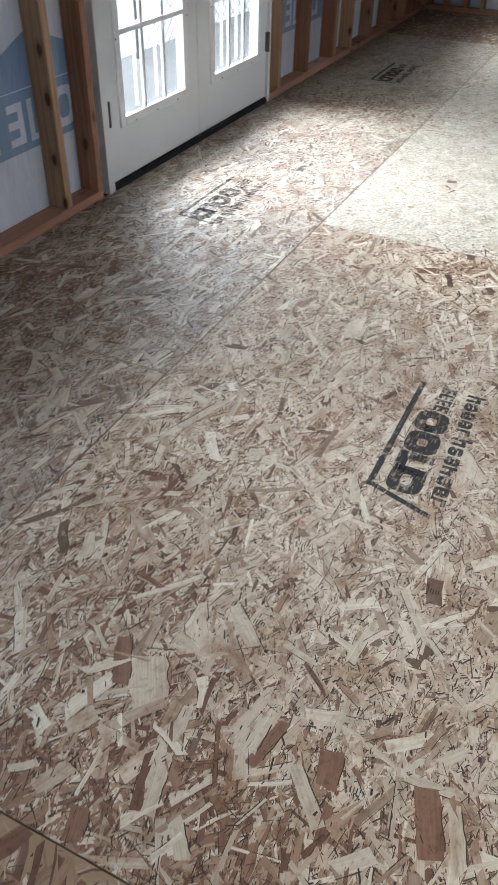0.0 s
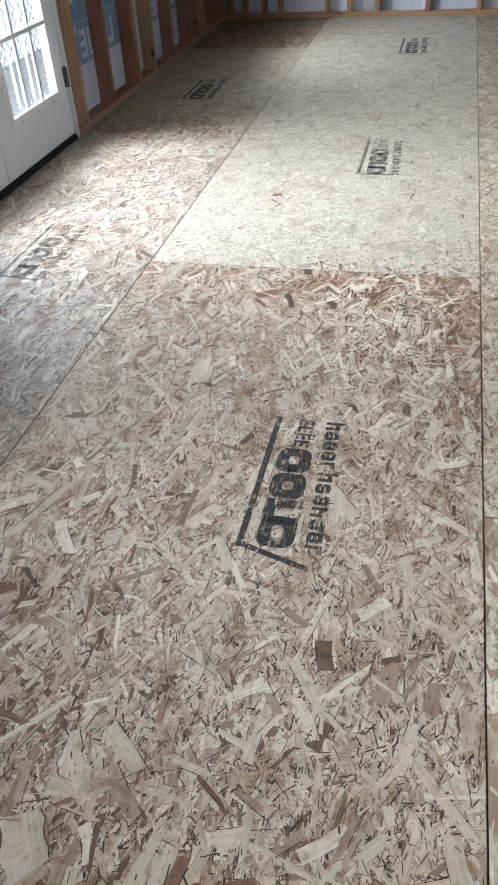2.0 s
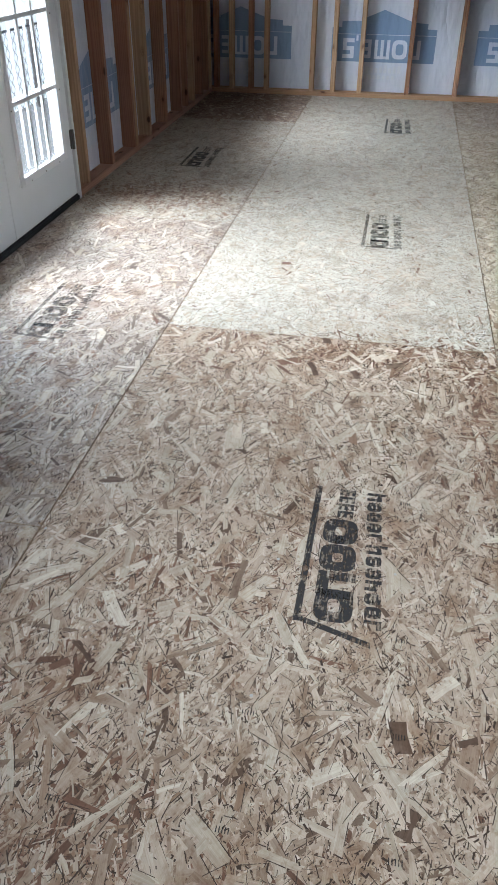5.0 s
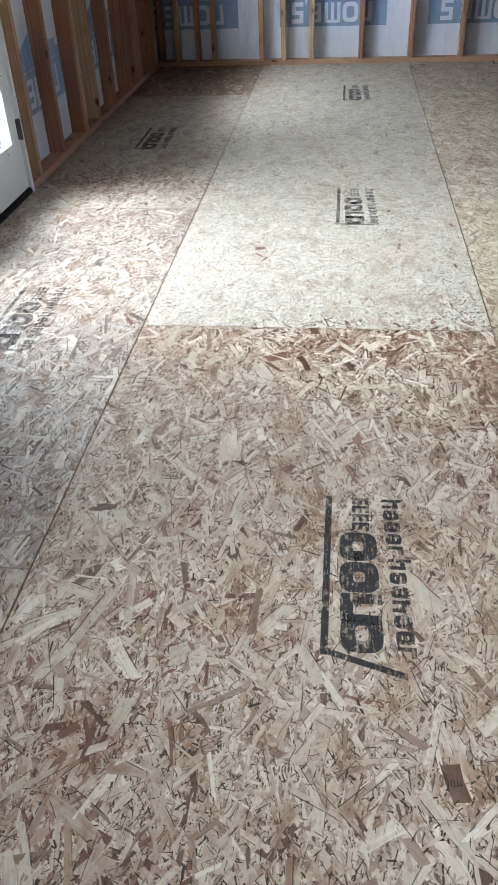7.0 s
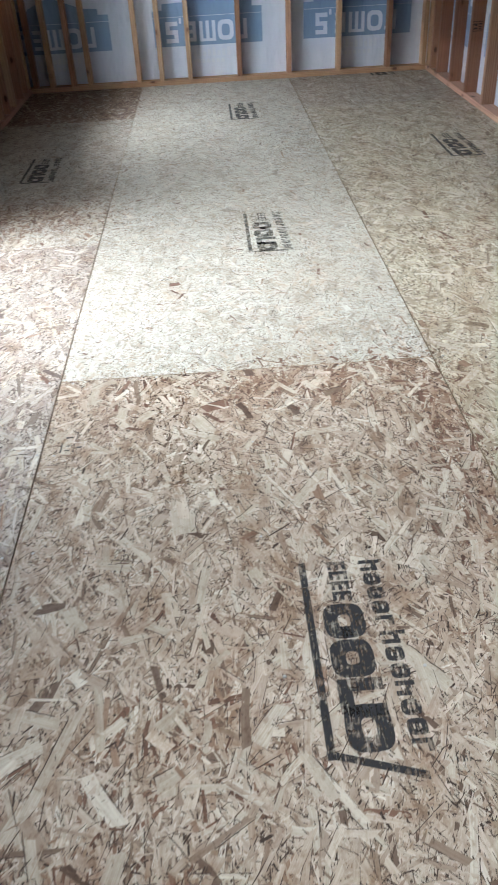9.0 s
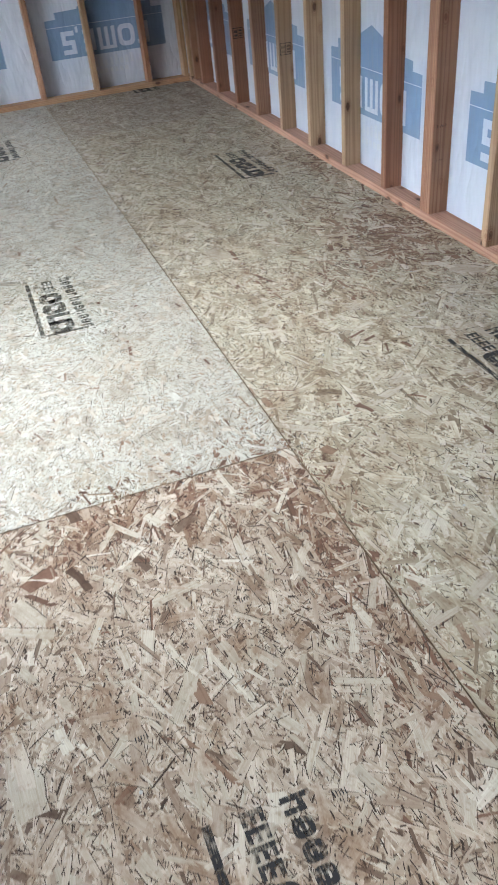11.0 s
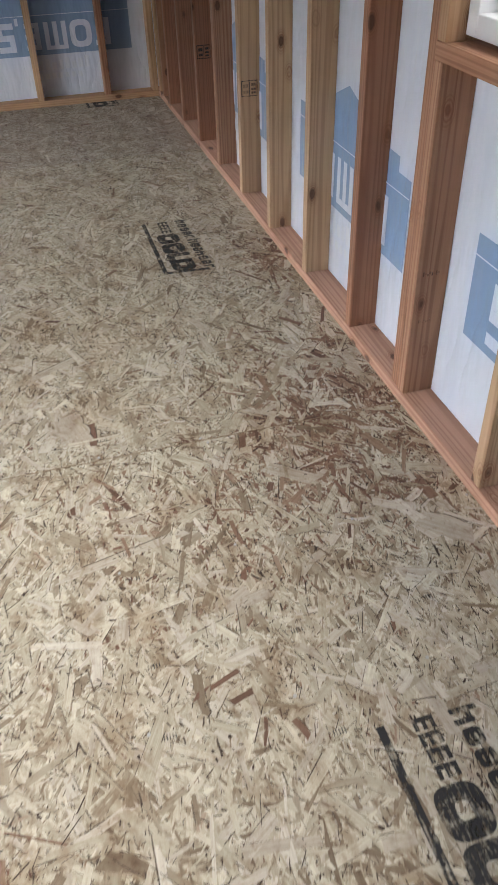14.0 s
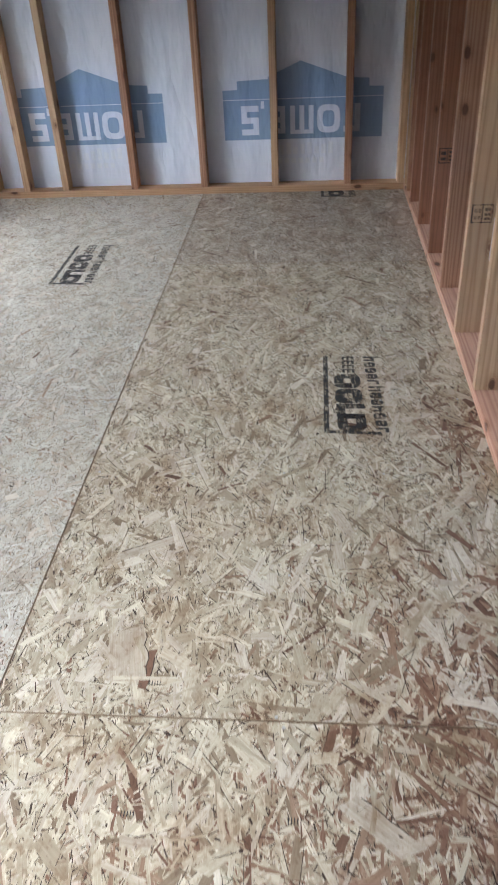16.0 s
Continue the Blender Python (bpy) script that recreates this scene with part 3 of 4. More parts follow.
tagged(ground, "pale gravel ground round the shed", "ground", kind="structure")

# a glowing slope added outside the door; it hides the dark ground
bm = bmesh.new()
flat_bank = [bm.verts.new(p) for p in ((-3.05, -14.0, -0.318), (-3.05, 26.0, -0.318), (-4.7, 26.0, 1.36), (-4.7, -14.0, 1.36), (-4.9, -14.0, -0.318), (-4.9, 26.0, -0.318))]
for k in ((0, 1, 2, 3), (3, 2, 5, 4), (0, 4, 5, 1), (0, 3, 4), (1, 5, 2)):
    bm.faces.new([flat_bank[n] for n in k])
backdrop = part("backdrop", bm, HAZE_GLOW)
tagged(backdrop, "sloped glowing backdrop for the pale distance outside the door", "backdrop", kind="structure")

wire_fence = tagged(new("wire_fence"), "low galvanised diamond mesh fence on the gravel", "fence")
wire_fence.location = (-2.9, 5.4, -0.32)
bm = bmesh.new()
for k in range(-8, 46):
    for lean in (1, -1):
        a, b = -2.2 + 0.1 * k, -2.2 + 0.1 * k + lean * 0.72
        lo, hi = sorted((a, b))
        if lo >= -2.2 and hi <= 2.2:
            tube(bm, (0.003 * lean, a, 0.02), (0.003 * lean, b, 0.74), 0.003, None, 5)
part("wire_mesh", bm, DARK_STEEL, wire_fence, "grey diamond wire mesh")
for y in (-2.2, 0.0, 2.2):
    part("post", tube(bmesh.new(), (-0.03, y, 0.0), (-0.03, y, 0.80), 0.022, None, 12), DARK_STEEL, wire_fence)
part("rail", tube(bmesh.new(), (-0.012, -2.2, 0.75), (-0.012, 2.2, 0.75), 0.012, None, 10), DARK_STEEL, wire_fence)

# ---- floor ----
floor = part("floor", box(bmesh.new(), XL - DEEP - OUT, XR + DEEP + OUT, YF - 0.1, YB + 0.1, -0.25, -0.019), SUBFLOOR)
tagged(floor, "strand board subfloor of full sheets with dark joints", "floor", kind="structure")


STAINS = ((0.65, -2.40, 0.6, 0.26, 1.1), (0.15, -1.7, 0.2, 0.2, 0.35), (0.8, -0.10, 0.40, 0.12, 0.6), (1.15, -0.45, 0.09, 0.5, 0.6), (2.2, 1.30, 0.24, 0.34, 0.8), (1.95, 0.95, 0.4, 0.2, 0.35),
          (-0.50, 1.62, 0.42, 0.26, 0.7), (-0.72, -1.0, 0.32, 0.6, 0.8), (0.25, -2.0, 0.25, 0.15, 0.4), (-0.5, 4.3, 0.5, 0.5, 0.6), (0.4, -1.35, 0.2, 0.12, 0.35), (2.3, 2.3, 0.12, 0.25, 0.5))


def stain_at(x, y):
    """How much of the board is made of red-brown strands at a place."""
    p = np.full_like(x, 0.015)
    for sx, sy, rx, ry, top in STAINS:
        p = p + top * np.exp(-(((x - sx) / rx) ** 2 + ((y - sy) / ry) ** 2))
    return np.clip(p, 0, 0.85)


def strands(name, x0, x1, y0, y1, material, parent, length, width, cover, spread, edge_shaded, slivers, seed):
    """Many thin wood strands pressed flat on a board, joined into one mesh."""
    rng = np.random.default_rng(seed)
    area = (x1 - x0) * (y1 - y0)
    sets = []
    # (share of cover, length and width against the usual, scatter of both, pale share, level)
    for share, fl, fw, sl, sw, pale, lo, hi in ((2.2, 1.0, 0.75, 0.4, 0.45, 0.02, 0.0, 0.35), (2.0, 0.5, 0.27, 0.5, 0.5, 0.08, 0.25, 0.85), (1.3, 1.2, 0.62, 0.35, 0.42, 0.14, 0.4, 0.95), (slivers, 0.16, 0.075, 0.6, 0.5, -1, 0.3, 1.0), (0.20, 1.1, 1.05, 0.35, 0.45, 0.62, 0.90, 1.0)):
        n = int(cover * share * area / (length * fl * width * fw * 1.1))
        ln = np.clip(length * fl * np.exp(rng.normal(0, sl, n)), 0.006, 0.16)
        wd = np.clip(width * fw * np.exp(rng.normal(0, sw, n)), 0.0009, 0.034)
        slot = np.where(rng.random(n) < pale, 2, 0) if pale >= 0 else np.ones(n, int)
        sets.append((ln, wd, slot, rng.uniform(lo, hi, n)))
    first = len(sets[0][0]) + len(sets[1][0])
    ln, wd, slot, level = (np.concatenate(c) for c in zip(*sets))
    n = len(ln)
    ang = math.pi / 2 + np.where(rng.random(n) < 0.2, rng.uniform(-1.57, 1.57, n), rng.normal(0, spread, n))
    cx, cy = rng.uniform(x0, x1, n), rng.uniform(y0, y1, n)
    # a thin dark line along one side of many strands, painting the shade at its edge
    pick = np.nonzero((np.arange(n) >= first) & (slot != 1) & (rng.random(n) < edge_shaded))[0]
    side = np.where(rng.random(len(pick)) < 0.5, 0.5, -0.5) * wd[pick]
    along = rng.uniform(-0.2, 0.2, len(pick)) * ln[pick]
    crack = (cx[pick] + along * np.cos(ang[pick]) - side * np.sin(ang[pick]), cy[pick] + along * np.sin(ang[pick]) + side * np.cos(ang[pick]))
    cx, cy = np.concatenate([cx, np.clip(crack[0], x0, x1)]), np.concatenate([cy, np.clip(crack[1], y0, y1)])
    ang = np.concatenate([ang, ang[pick] + rng.normal(0, 0.02, len(pick))])
    level = np.concatenate([level, np.minimum(level[pick] + 0.04, 1.0)])
    ln = np.concatenate([ln, ln[pick] * rng.uniform(0.4, 1.0, len(pick))])
    wd = np.concatenate([wd, rng.uniform(0.0006, 0.0020, len(pick))])
    slot = np.concatenate([slot, np.ones(len(pick), int)])
    n = len(ln)
    slot = np.where((slot == 0) & (rng.random(n) < stain_at(cx, cy) * np.where(ln * wd > 0.0016, 0.45, 1.0)), 3, slot)
    z = 0.0001 + 0.0011 * level
    shape = np.array([(-1, -0.5), (0.0, -0.5), (1, -0.5), (1, 0.5), (0.0, 0.5), (-1, 0.5)])
    u = 0.5 * ln[:, None] * shape[None, :, 0] * (1 + rng.uniform(-0.30, 0.10, (n, 6)))
    v = wd[:, None] * shape[None, :, 1] * (1 + rng.uniform(-0.24, 0.12, (n, 6)))
    v += (0.12 * wd * rng.normal(0, 1, n))[:, None] * (shape[None, :, 0] ** 2)
    c, s = np.cos(ang)[:, None], np.sin(ang)[:, None]
    co = np.empty((n, 6, 3))
    co[:, :, 0] = np.clip(cx[:, None] + u * c - v * s, x0, x1)
    co[:, :, 1] = np.clip(cy[:, None] + u * s + v * c, y0, y1)
    co[:, :, 2] = z[:, None] + rng.normal(0, 0.012, (n, 1)) * v + rng.normal(0, 0.002, (n, 1)) * u
    co[:, :, 2] = np.clip(co[:, :, 2], 0.00002, 0.0016)
    idx = np.arange(n * 6).reshape(n, 6)
    quads = np.concatenate([idx[:, [0, 1, 4, 5]], idx[:, [1, 2, 3, 4]]], 0)
    me = bpy.data.meshes.new(name)
    me.vertices.add(n * 6)
    me.vertices.foreach_set("co", co.reshape(-1))
    me.loops.add(quads.size)
    me.polygons.add(len(quads))
    me.polygons.foreach_set("loop_start", np.arange(0, quads.size, 4))
    me.loops.foreach_set("vertex_index", quads.reshape(-1).astype(np.int32))
    me.update(calc_edges=True)
    me.polygons.foreach_set("material_index", np.tile(slot, 2).astype(np.int32))
    uv = me.uv_layers.new(name="UVMap")
    shift = rng.uniform(0, 50, (n, 1, 2))
    tex = np.stack([u, v], 2) + shift
    uv.data.foreach_set("uv", tex.reshape(-1, 2)[quads.reshape(-1)].reshape(-1))
    for m in (material, VOID_SHADE, STRAND_PALE, STRAND_RED):
        me.materials.append(m)
    ob = new(name, me)
    ob.parent = parent
    return tagged(ob, "pressed wood strands", kind="stuff")


GAP, END_GAP = 0.0018, 0.0015


def osb_sheet(x0, x1, y0, y1, material, length, width, cover, spread, edge_shaded, slivers, seed, label):
    bm = box(bmesh.new(), x0 + GAP, x1 - GAP, y0 + END_GAP, y1 - END_GAP, -0.018, 0.0)
    sheet = part("osb_sheet", bm, BOARD_CORE, floor, label)
    strands("strand", x0 + GAP, x1 - GAP, y0 + END_GAP, y1 - END_GAP, material, sheet, length, width, cover, spread, edge_shaded, slivers, seed)
    return sheet


XA, XB_ = XL - 0.01, XR + 0.01
SEAM_L, SEAM_R = -0.018, 1.214
COARSE, MEDIUM, FINE = (0.070, 0.0185, 1.0, 0.65, 0.95, 0.22), (0.050, 0.0125, 0.80, 0.65, 0.7, 0.11), (0.040, 0.0112, 0.74, 0.8, 0.4, 0.08)
YELLOW, UNSEEN = (0.070, 0.0185, 1.0, 0.65, 0.6, 0.13), (0.080, 0.022, 0.3, 0.65, 0.3, 0.05)
SHEETS = {}
for key, x0, x1, y0, y1, mat, kind, text in (
    ("M0", SEAM_L, SEAM_R, -2.44, 0, OSB_COARSE, COARSE, "brown coarse strand board sheet"),
    ("M1", SEAM_L, SEAM_R, 0, 2.44, OSB_PALE, FINE, "pale fine strand board sheet"),
    ("M2", SEAM_L, SEAM_R, 2.44, YB + 0.02, OSB_PALE, MEDIUM, "pale strand board sheet"),
    ("Mf", SEAM_L, SEAM_R, YF, -2.44, OSB_RED, UNSEEN, "weathered red-brown strand board sheet"),
    ("L0", XA, SEAM_L, -1.22, 1.22, OSB_COOL, COARSE, "grey-brown strand board sheet"),
    ("L1", XA, SEAM_L, 1.22, 3.66, OSB_WASHED, MEDIUM, "washed-out grey strand board sheet"),
    ("L2", XA, SEAM_L, 3.66, YB + 0.02, OSB_RED, MEDIUM, "dark brown strand board sheet"),
    ("Lf", XA, SEAM_L, YF, -1.22, OSB_COOL, COARSE, "grey-brown strand board sheet"),
    ("R0", SEAM_R, XB_, -1.22, 1.22, OSB_RIGHT, YELLOW, "yellow coarse strand board sheet"),
    ("R1", SEAM_R, XB_, 1.22, 3.66, OSB_RIGHT, YELLOW, "yellow coarse strand board sheet"),
    ("R2", SEAM_R, XB_, 3.66, YB + 0.02, OSB_GREY, MEDIUM, "tan strand board sheet"),
    ("Rf", SEAM_R, XB_, YF, -1.22, OSB_RIGHT, UNSEEN, "yellow coarse strand board sheet"),
):
    SHEETS[key] = osb_sheet(x0, x1, y0, y1, mat, *kind, len(SHEETS) + 11, text)

INK_Z = 0.0019


def stamp(parent, x, y, drop=-0.012, ink=INK):
    """The maker's stamp: an angled bar and rows of plain heavy blocks, its corner at (x, y)."""
    bm = bmesh.new()
    at = lambda u, v: (x + u, y + v, INK_Z)
    over = lambda u, v: (x + u, y + v, INK_Z + 0.0001)
    flat_shape(bm, rect(0, 0, 0.016, 0.500), at)
    flat_shape(bm, [(0.0165, 0.0), (0.175, drop * 0.72), (0.175, drop * 0.72 + 0.016), (0.0165, 0.016)], at)
    # four heavy blocks: two rings, an angle and a closed bow
    ring_shape(bm, 0.036, 0.272, 0.124, 0.368, 0.031, at, 28)
    flat_shape(bm, rect(0.070, 0.274, 0.094, 0.305), over)
    ring_shape(bm, 0.037, 0.174, 0.126, 0.269, 0.031, at, 28)
    flat_shape(bm, rect(0.040, 0.092, 0.068, 0.171), at)
    flat_shape(bm, rect(0.0685, 0.142, 0.130, 0.171), at)
    ring_shape(bm, 0.041, 0.010, 0.131, 0.112, 0.031, at, 28)
    flat_shape(bm, rect(0.043, 0.084, 0.129, 0.111), over)
    # a short row of small combs beside the bar's end
    for k in range(4):
        v = 0.497 - k * 0.031
        flat_shape(bm, rect(0.066, v - 0.010, 0.108, v), at)
        for u in (0.066, 0.0825, 0.099):
            flat_shape(bm, rect(u, v - 0.026, u + 0.0085, v - 0.0102), at)
    # a long row of bows and strokes
    for k in range(12):
        v = 0.495 - k * 0.0422
        u = 0.140 + 0.0016 * k
        tall = 0.054 if k in (0, 5) else 0.039
        if k in (0, 5, 8):
            flat_shape(bm, rect(u, v - 0.011, u + tall, v), at)
            flat_shape(bm, rect(u, v - 0.034, u + tall * 0.74, v - 0.023), at)
            flat_shape(bm, rect(u + tall * 0.5, v - 0.0228, u + tall * 0.5 + 0.011, v - 0.0112), at)
        elif k in (4, 11):
            flat_shape(bm, rect(u, v - 0.011, u + tall, v), at)
            flat_shape(bm, rect(u + tall - 0.011, v - 0.027, u + tall, v - 0.0112), at)
        else:
            ring_shape(bm, u, v - 0.036, u + tall, v, 0.0115, at, 14)
            flat_shape(bm, rect(u + 0.015, v - 0.030, u + 0.023, v - 0.008), over)
    return part("maker_stamp", bm, ink, parent, "worn black ink stamp")


stamp(SHEETS["M0"], 0.664, -1.412, -0.070)
stamp(SHEETS["M1"], 0.660, 1.005, -0.006, INK_FAINT)
stamp(SHEETS["M2"], 0.674, 3.445)
stamp(SHEETS["L0"], -0.572, -0.200, -0.02, INK_FAINT)
stamp(SHEETS["L1"], -0.578, 2.245)
stamp(SHEETS["R0"], 1.898, -0.200)
stamp(SHEETS["R1"], 1.896, 2.240)
stamp(SHEETS["R2"], 1.90, 4.675)


def edge_marks(parent, xs, y0, y1, pitch, ink=INK):
    """Rows of short printed ticks that mark the joists."""
    bm = bmesh.new()
    rng = random.Random(len(xs) * 7 + int(y0 * 10))
    for x in xs:
        y = y0
        while y < y1:
            if rng.random() < 0.6:
                for k in range(5):
                    flat_shape(bm, rect(-0.011 + k * 0.0055, -0.006, -0.009 + k * 0.0055, 0.006), lambda u, v, x=x, y=y: (x + u, y + v, INK_Z))
            y += pitch
    return part("edge_mark", bm, ink, parent, "small black printed ticks")


def grade_stamp(parent, x, y, z, wide, tall):
    """A short row of printed bars on the broad face of a stud."""
    bm = bmesh.new()
    for k in range(8):
        flat_shape(bm, rect(k * wide / 8, 0.004 * (k % 2), (k + 0.7) * wide / 8, tall - 0.003 * (k % 3)), lambda u, v: (x + u, y, z + v))
    return part("grade_stamp", bm, INK_FAINT, parent, "black printed grade stamp")


def scrawl(parent, x, y, seed):
    """A few faded crayon strokes, too worn to read, beside a joint."""
    bm = bmesh.new()
    rng = random.Random(seed)
    for k in range(9):
        u, v, a = 0.012 * (k % 4) + rng.uniform(0, 0.006), -0.042 * (k // 4) + rng.uniform(-0.012, 0.012), rng.uniform(0, math.pi)
        ln, c, sn = rng.uniform(0.012, 0.026), math.cos(a), math.sin(a)
        flat_shape(bm, [(x + u + p * ln * c - q * 0.003 * sn, y + v + p * ln * sn + q * 0.003 * c) for p, q in ((-0.5, -0.5), (0.5, -0.5), (0.5, 0.5), (-0.5, 0.5))], lambda u, v: (u, v, INK_Z))
    return part("crayon_mark", bm, INK_FAINT, parent, "faded dark crayon strokes")


scrawl(SHEETS["M0"], 0.025, -0.46, 5)
for y, seed in ((0.03, 6), (0.37, 7), (0.68, 8)):
    scrawl(SHEETS["R0"], 1.232, y, seed)
scrawl(SHEETS["M1"], 1.15, 0.14, 9)

grade_stamp(wall_right, XR + 0.016, 1.222 - THICK / 2 - 0.0015, 0.393, 0.048, 0.012)
grade_stamp(wall_right, XR + 0.020, 1.222 - THICK / 2 - 0.0015, 0.26, 0.04, 0.008)

edge_marks(SHEETS["M0"], (0.30, 0.61, 0.905), -2.39, -0.05, 0.2405)
edge_marks(SHEETS["M1"], (0.30, 0.61, 0.905), 0.05, 2.40, 0.2405)
edge_marks(SHEETS["M2"], (0.30, 0.61, 0.905), 2.47, 4.80, 0.2405)
edge_marks(SHEETS["R0"], (1.538, 1.833, 2.128), -1.10, 1.15, 0.0785 * 3)
edge_marks(SHEETS["R1"], (1.538, 1.833, 2.128), 1.30, 3.60, 0.2405)
edge_marks(SHEETS["R0"], (1.5385, 1.8335, 2.1285), -1.02, 1.15, 0.0785 * 6)
edge_marks(SHEETS["L0"], (-0.31, -0.61), -1.10, 1.15, 0.2405, INK_FAINT)
edge_marks(SHEETS["L1"], (-0.31, -0.61), 1.30, 3.60, 0.2405, INK_FAINT)

NAIL_MESH = mesh_of("nail", tube(bmesh.new(), (0, 0, -0.004), (0, 0, 0.0004), 0.0042, 0.0036, 8), NAIL)


def nails(parent, x0, x1, y0, y1, seed):
    """Nail heads along the joists and the ends of one sheet."""
    rng = random.Random(seed)
    rows = [y0 + 0.014] + [y for y in (-2.44 + 0.4066 * k for k in range(19)) if y0 + 0.1 < y < y1 - 0.1] + [y1 - 0.014]
    for y in rows:
        for k in range(5):
            if rng.random() < 0.8:
                ob = new("nail", NAIL_MESH)
                ob.location = (x0 + 0.03 + (x1 - x0 - 0.06) * k / 4 + rng.uniform(-0.02, 0.02), y + rng.uniform(-0.006, 0.006), 0.0018)
                ob.parent = parent


for k, (key, x0, x1, y0, y1) in enumerate((("M0", SEAM_L, SEAM_R, -2.44, 0), ("M1", SEAM_L, SEAM_R, 0, 2.44), ("L0", XL, SEAM_L, -1.22, 1.22), ("R0", SEAM_R, XR, -1.22, 1.22), ("R1", SEAM_R, XR, 1.22, 3.66))):
    nails(SHEETS[key], x0, x1, y0, y1, k + 3)


def grade_mark(parent, at):
    """The sawmill's printed frame on a stud: plain bars in a box."""
    bm = bmesh.new()
    for u0, v0, u1, v1 in ((0, 0, 0.07, 0.004), (0, 0.058, 0.07, 0.062), (0, 0.0042, 0.004, 0.0578), (0.066, 0.0042, 0.07, 0.0578), (0.034, 0.006, 0.037, 0.056), (0.009, 0.012, 0.030, 0.024), (0.009, 0.034, 0.030, 0.048), (0.042, 0.010, 0.061, 0.018), (0.042, 0.024, 0.061, 0.032), (0.042, 0.040, 0.061, 0.050)):
        flat_shape(bm, rect(u0, v0, u1, v1), at)
    return part("grade_mark", bm, INK, parent, "black sawmill grade mark")


grade_mark(wall_right, lambda u, v: (XR + 0.008 + u, 2.866 - 0.0229, 0.44 + v))
grade_mark(wall_right, lambda u, v: (XR + 0.008 + u, 3.67 - 0.0229, 0.43 + v))

# handwriting beside a joint, too small to read
bm = bmesh.new()
for u, v, w, h in ((0.0, 0.0, 0.004, 0.03), (0.012, 0.004, 0.014, 0.004), (0.014, 0.018, 0.018, 0.004), (0.036, 0.0, 0.004, 0.026), (0.046, 0.012, 0.016, 0.004), (0.01, 0.044, 0.02, 0.004), (0.04, 0.04, 0.004, 0.022)):
    flat_shape(bm, rect(u, v, u + w, v + h), lambda a, b: (0.035 + a, -0.40 + b * 1.6, INK_Z))
part("pen_mark", bm, INK, SHEETS["M0"], "small black pen marks")


def flake(parent, x, y, length, width, turn, material, label):
    """One large flake that stands out in a sheet: a thin split slip of wood with torn ends and a dark line for the
    shade along one edge.
    """
    rng = random.Random(int(1000 * (x + 3 * y)))
    steps = 7
    rows = []
    for k in range(steps + 1):
        u = length * (k / steps - 0.5)
        taper = 0.93 + 0.07 * math.sin(math.pi * k / steps)
        skew = 0.12 * length * (abs(2 * k / steps - 1) > 0.9)
        rows.append([(u + rng.uniform(-0.03, 0.03) * length + rng.uniform(-1, 1) * skew, side * width / 2 * taper * rng.uniform(0.86, 1.1)) for side in (-1, 1)])
    bm = bmesh.new()
    tex = bm.loops.layers.uv.new("UVMap")
    c, sn = math.cos(turn), math.sin(turn)
    made = [[bm.verts.new((x + u * c - v * sn, y + u * sn + v * c, 0.00114 + 0.00008 * rng.random())) for u, v in row] for row in rows]
    shift = rng.uniform(0, 40)
    for k in range(steps):
        quad = (made[k][0], made[k + 1][0], made[k + 1][1], made[k][1])
        flat = (rows[k][0], rows[k + 1][0], rows[k + 1][1], rows[k][1])
        for loop, (u, v) in zip(bm.faces.new(quad).loops, flat):
            loop[tex].uv = (u + shift, v + shift)
    ob = part("flake", bm, material, parent, label)
    bm = bmesh.new()
    edge = [(u, v + 0.0008) for u, v in (row[1] for row in rows[1:-1])]
    for (u0, v0), (u1, v1) in zip(edge, edge[1:]):
        flat_shape(bm, [(u0, v0 - 0.001), (u1, v1 - 0.001), (u1, v1 + 0.0012), (u0, v0 + 0.0012)], lambda u, v: (x + u * c - v * sn, y + u * sn + v * c, 0.00124))
    part("crack", bm, VOID_SHADE, ob)
    return ob


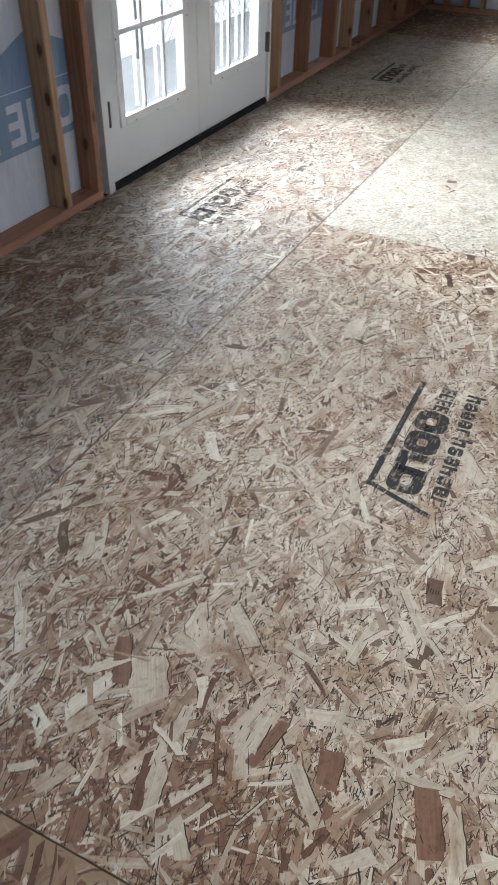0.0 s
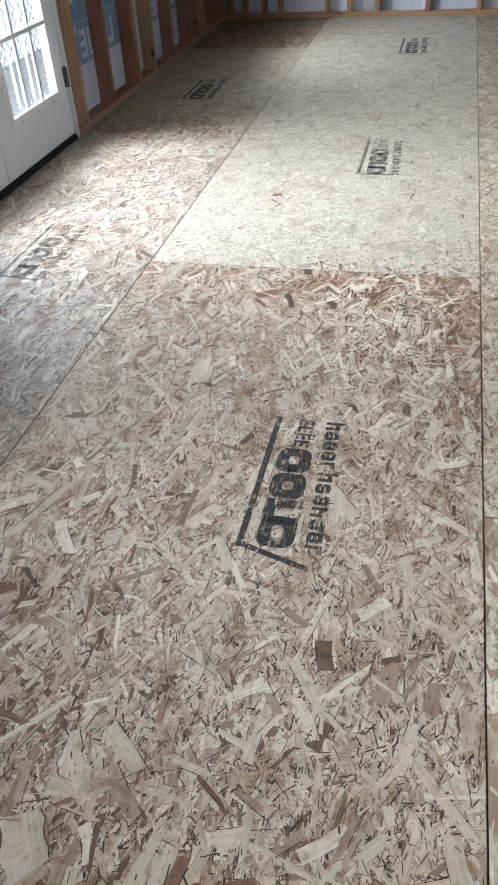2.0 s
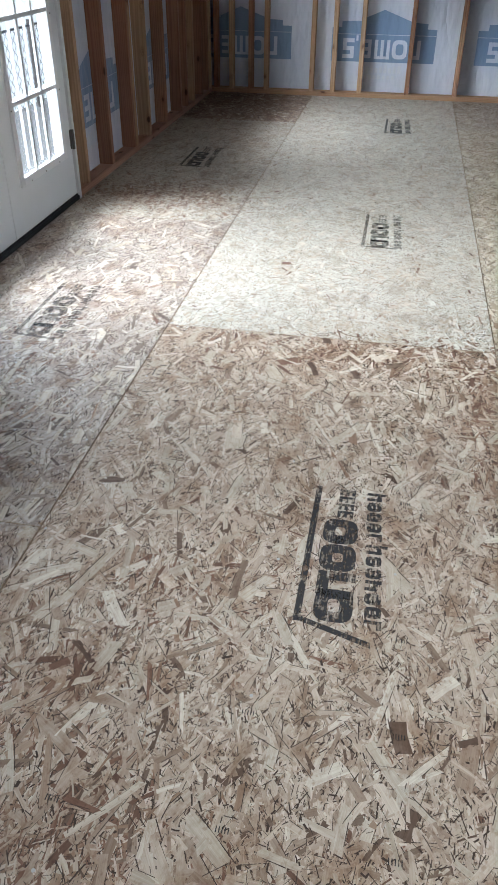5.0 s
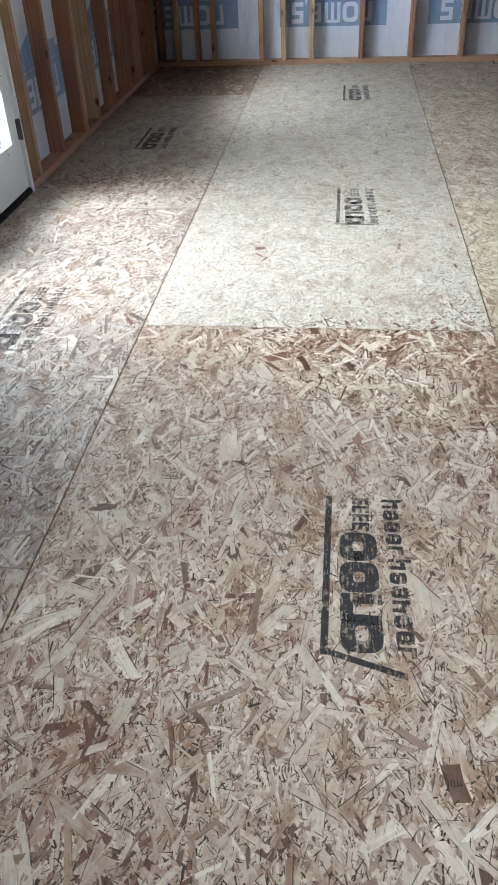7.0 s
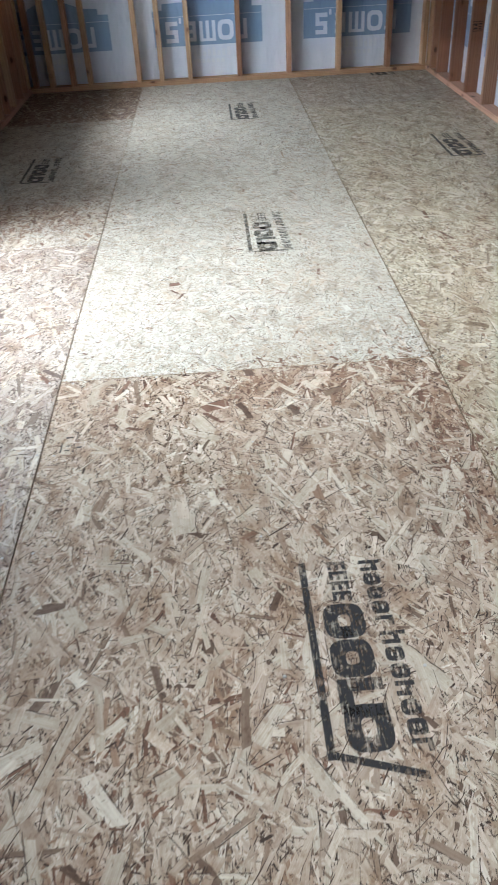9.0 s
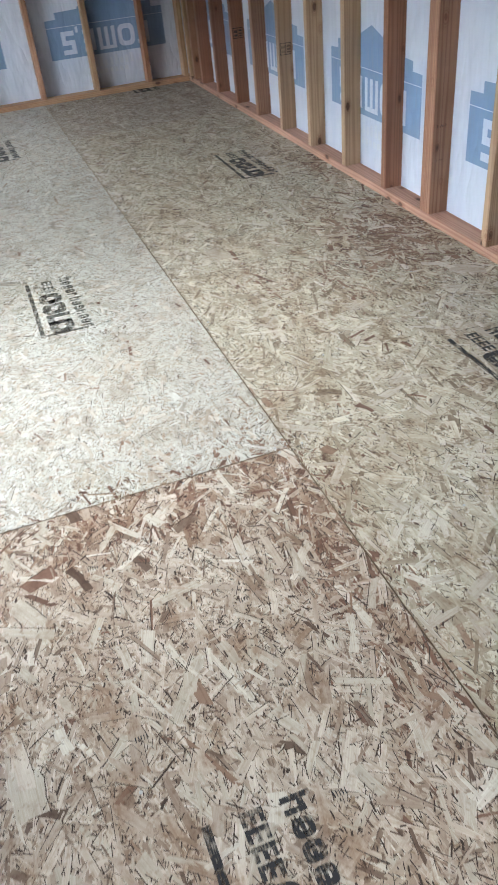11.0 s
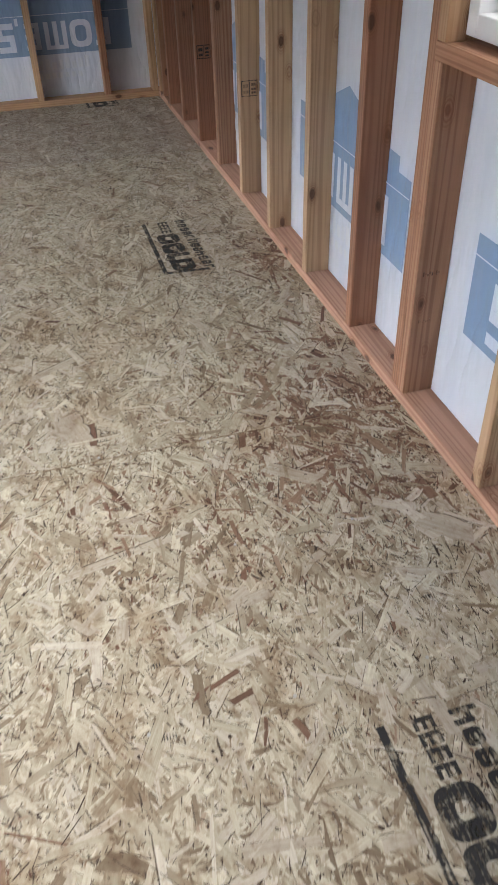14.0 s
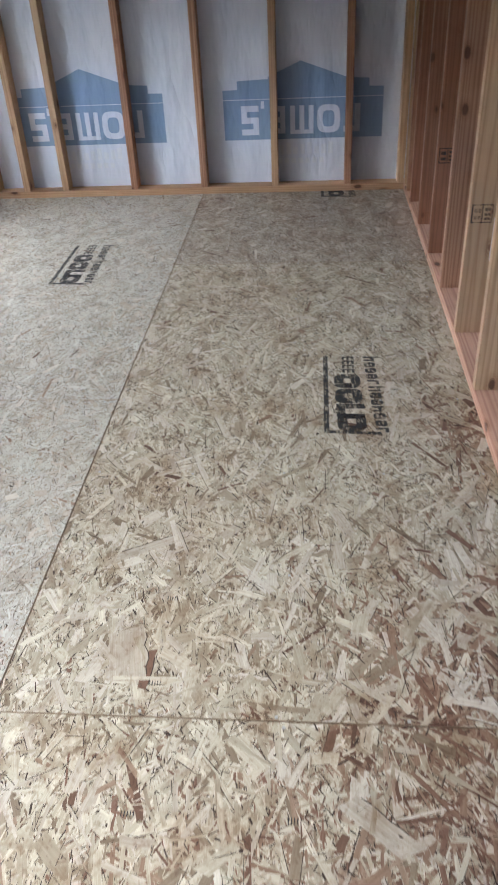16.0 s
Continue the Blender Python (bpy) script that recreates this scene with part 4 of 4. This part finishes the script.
PALE_FLAKE, RED_FLAKE = "large pale wood flake", "dark red-brown wood flake"
for key, x, y, length, width, turn in (("M0", 0.446, -0.308, 0.115, 0.045, -1.05), ("M0", 0.113, -1.276, 0.106, 0.026, -0.35), ("M0", 0.166, -1.362, 0.213, 0.023, 1.25), ("M0", 0.878, -1.216, 0.127, 0.036, -0.97),
                                       ("M0", 0.395, -0.732, 0.095, 0.061, -1.50), ("M0", 0.478, -2.117, 0.115, 0.074, -0.99), ("M0", 0.704, -2.131, 0.085, 0.046, -1.55), ("M0", 0.595, -2.285, 0.104, 0.033, -1.32)):
    flake(SHEETS[key], x, y, length, width, turn, STRAND_PALE, PALE_FLAKE)
for key, x, y, length, width, turn in (("M0", 1.075, -2.146, 0.116, 0.025, -1.23), ("M0", 0.828, -2.189, 0.110, 0.027, -0.82), ("M0", 0.678, -2.350, 0.072, 0.026, -0.85), ("R0", 2.262, 0.728, 0.127, 0.069, -0.74),
                                       ("R0", 1.539, 0.864, 0.285, 0.025, 0.21), ("R0", 1.978, 1.018, 0.139, 0.045, -0.67), ("R1", 1.454, 1.717, 0.200, 0.030, 0.51), ("R1", 1.467, 1.365, 0.147, 0.085, -1.37)):
    flake(SHEETS[key], x, y, length, width, turn, STRAND_PALE, PALE_FLAKE)
for key, x, y, length, width, turn in (("M0", 0.490, -0.206, 0.075, 0.045, 0.42), ("R1", 1.516, 1.333, 0.109, 0.020, -1.63), ("M0", 1.030, -2.152, 0.108, 0.047, -1.23), ("M0", 0.412, -2.105, 0.114, 0.034, -1.06),
                                       ("M0", 0.737, -2.134, 0.105, 0.022, -1.80), ("M0", 0.851, -2.134, 0.073, 0.042, -1.39), ("M1", 0.340, 0.719, 0.045, 0.030, 0.2), ("M0", 0.516, -2.40, 0.061, 0.034, -1.22)):
    flake(SHEETS[key], x, y, length, width, turn, STRAND_RED, RED_FLAKE)

# a dark strip in the corner framing, its colour standing for the gap's shade
part("corner_gap", box(bmesh.new(), XR + 0.062, XR + 0.0885, 4.662, 4.748, THICK, TOP - 0.01), SUBFLOOR, wall_right, "dark strip for the shade in the corner framing gap")
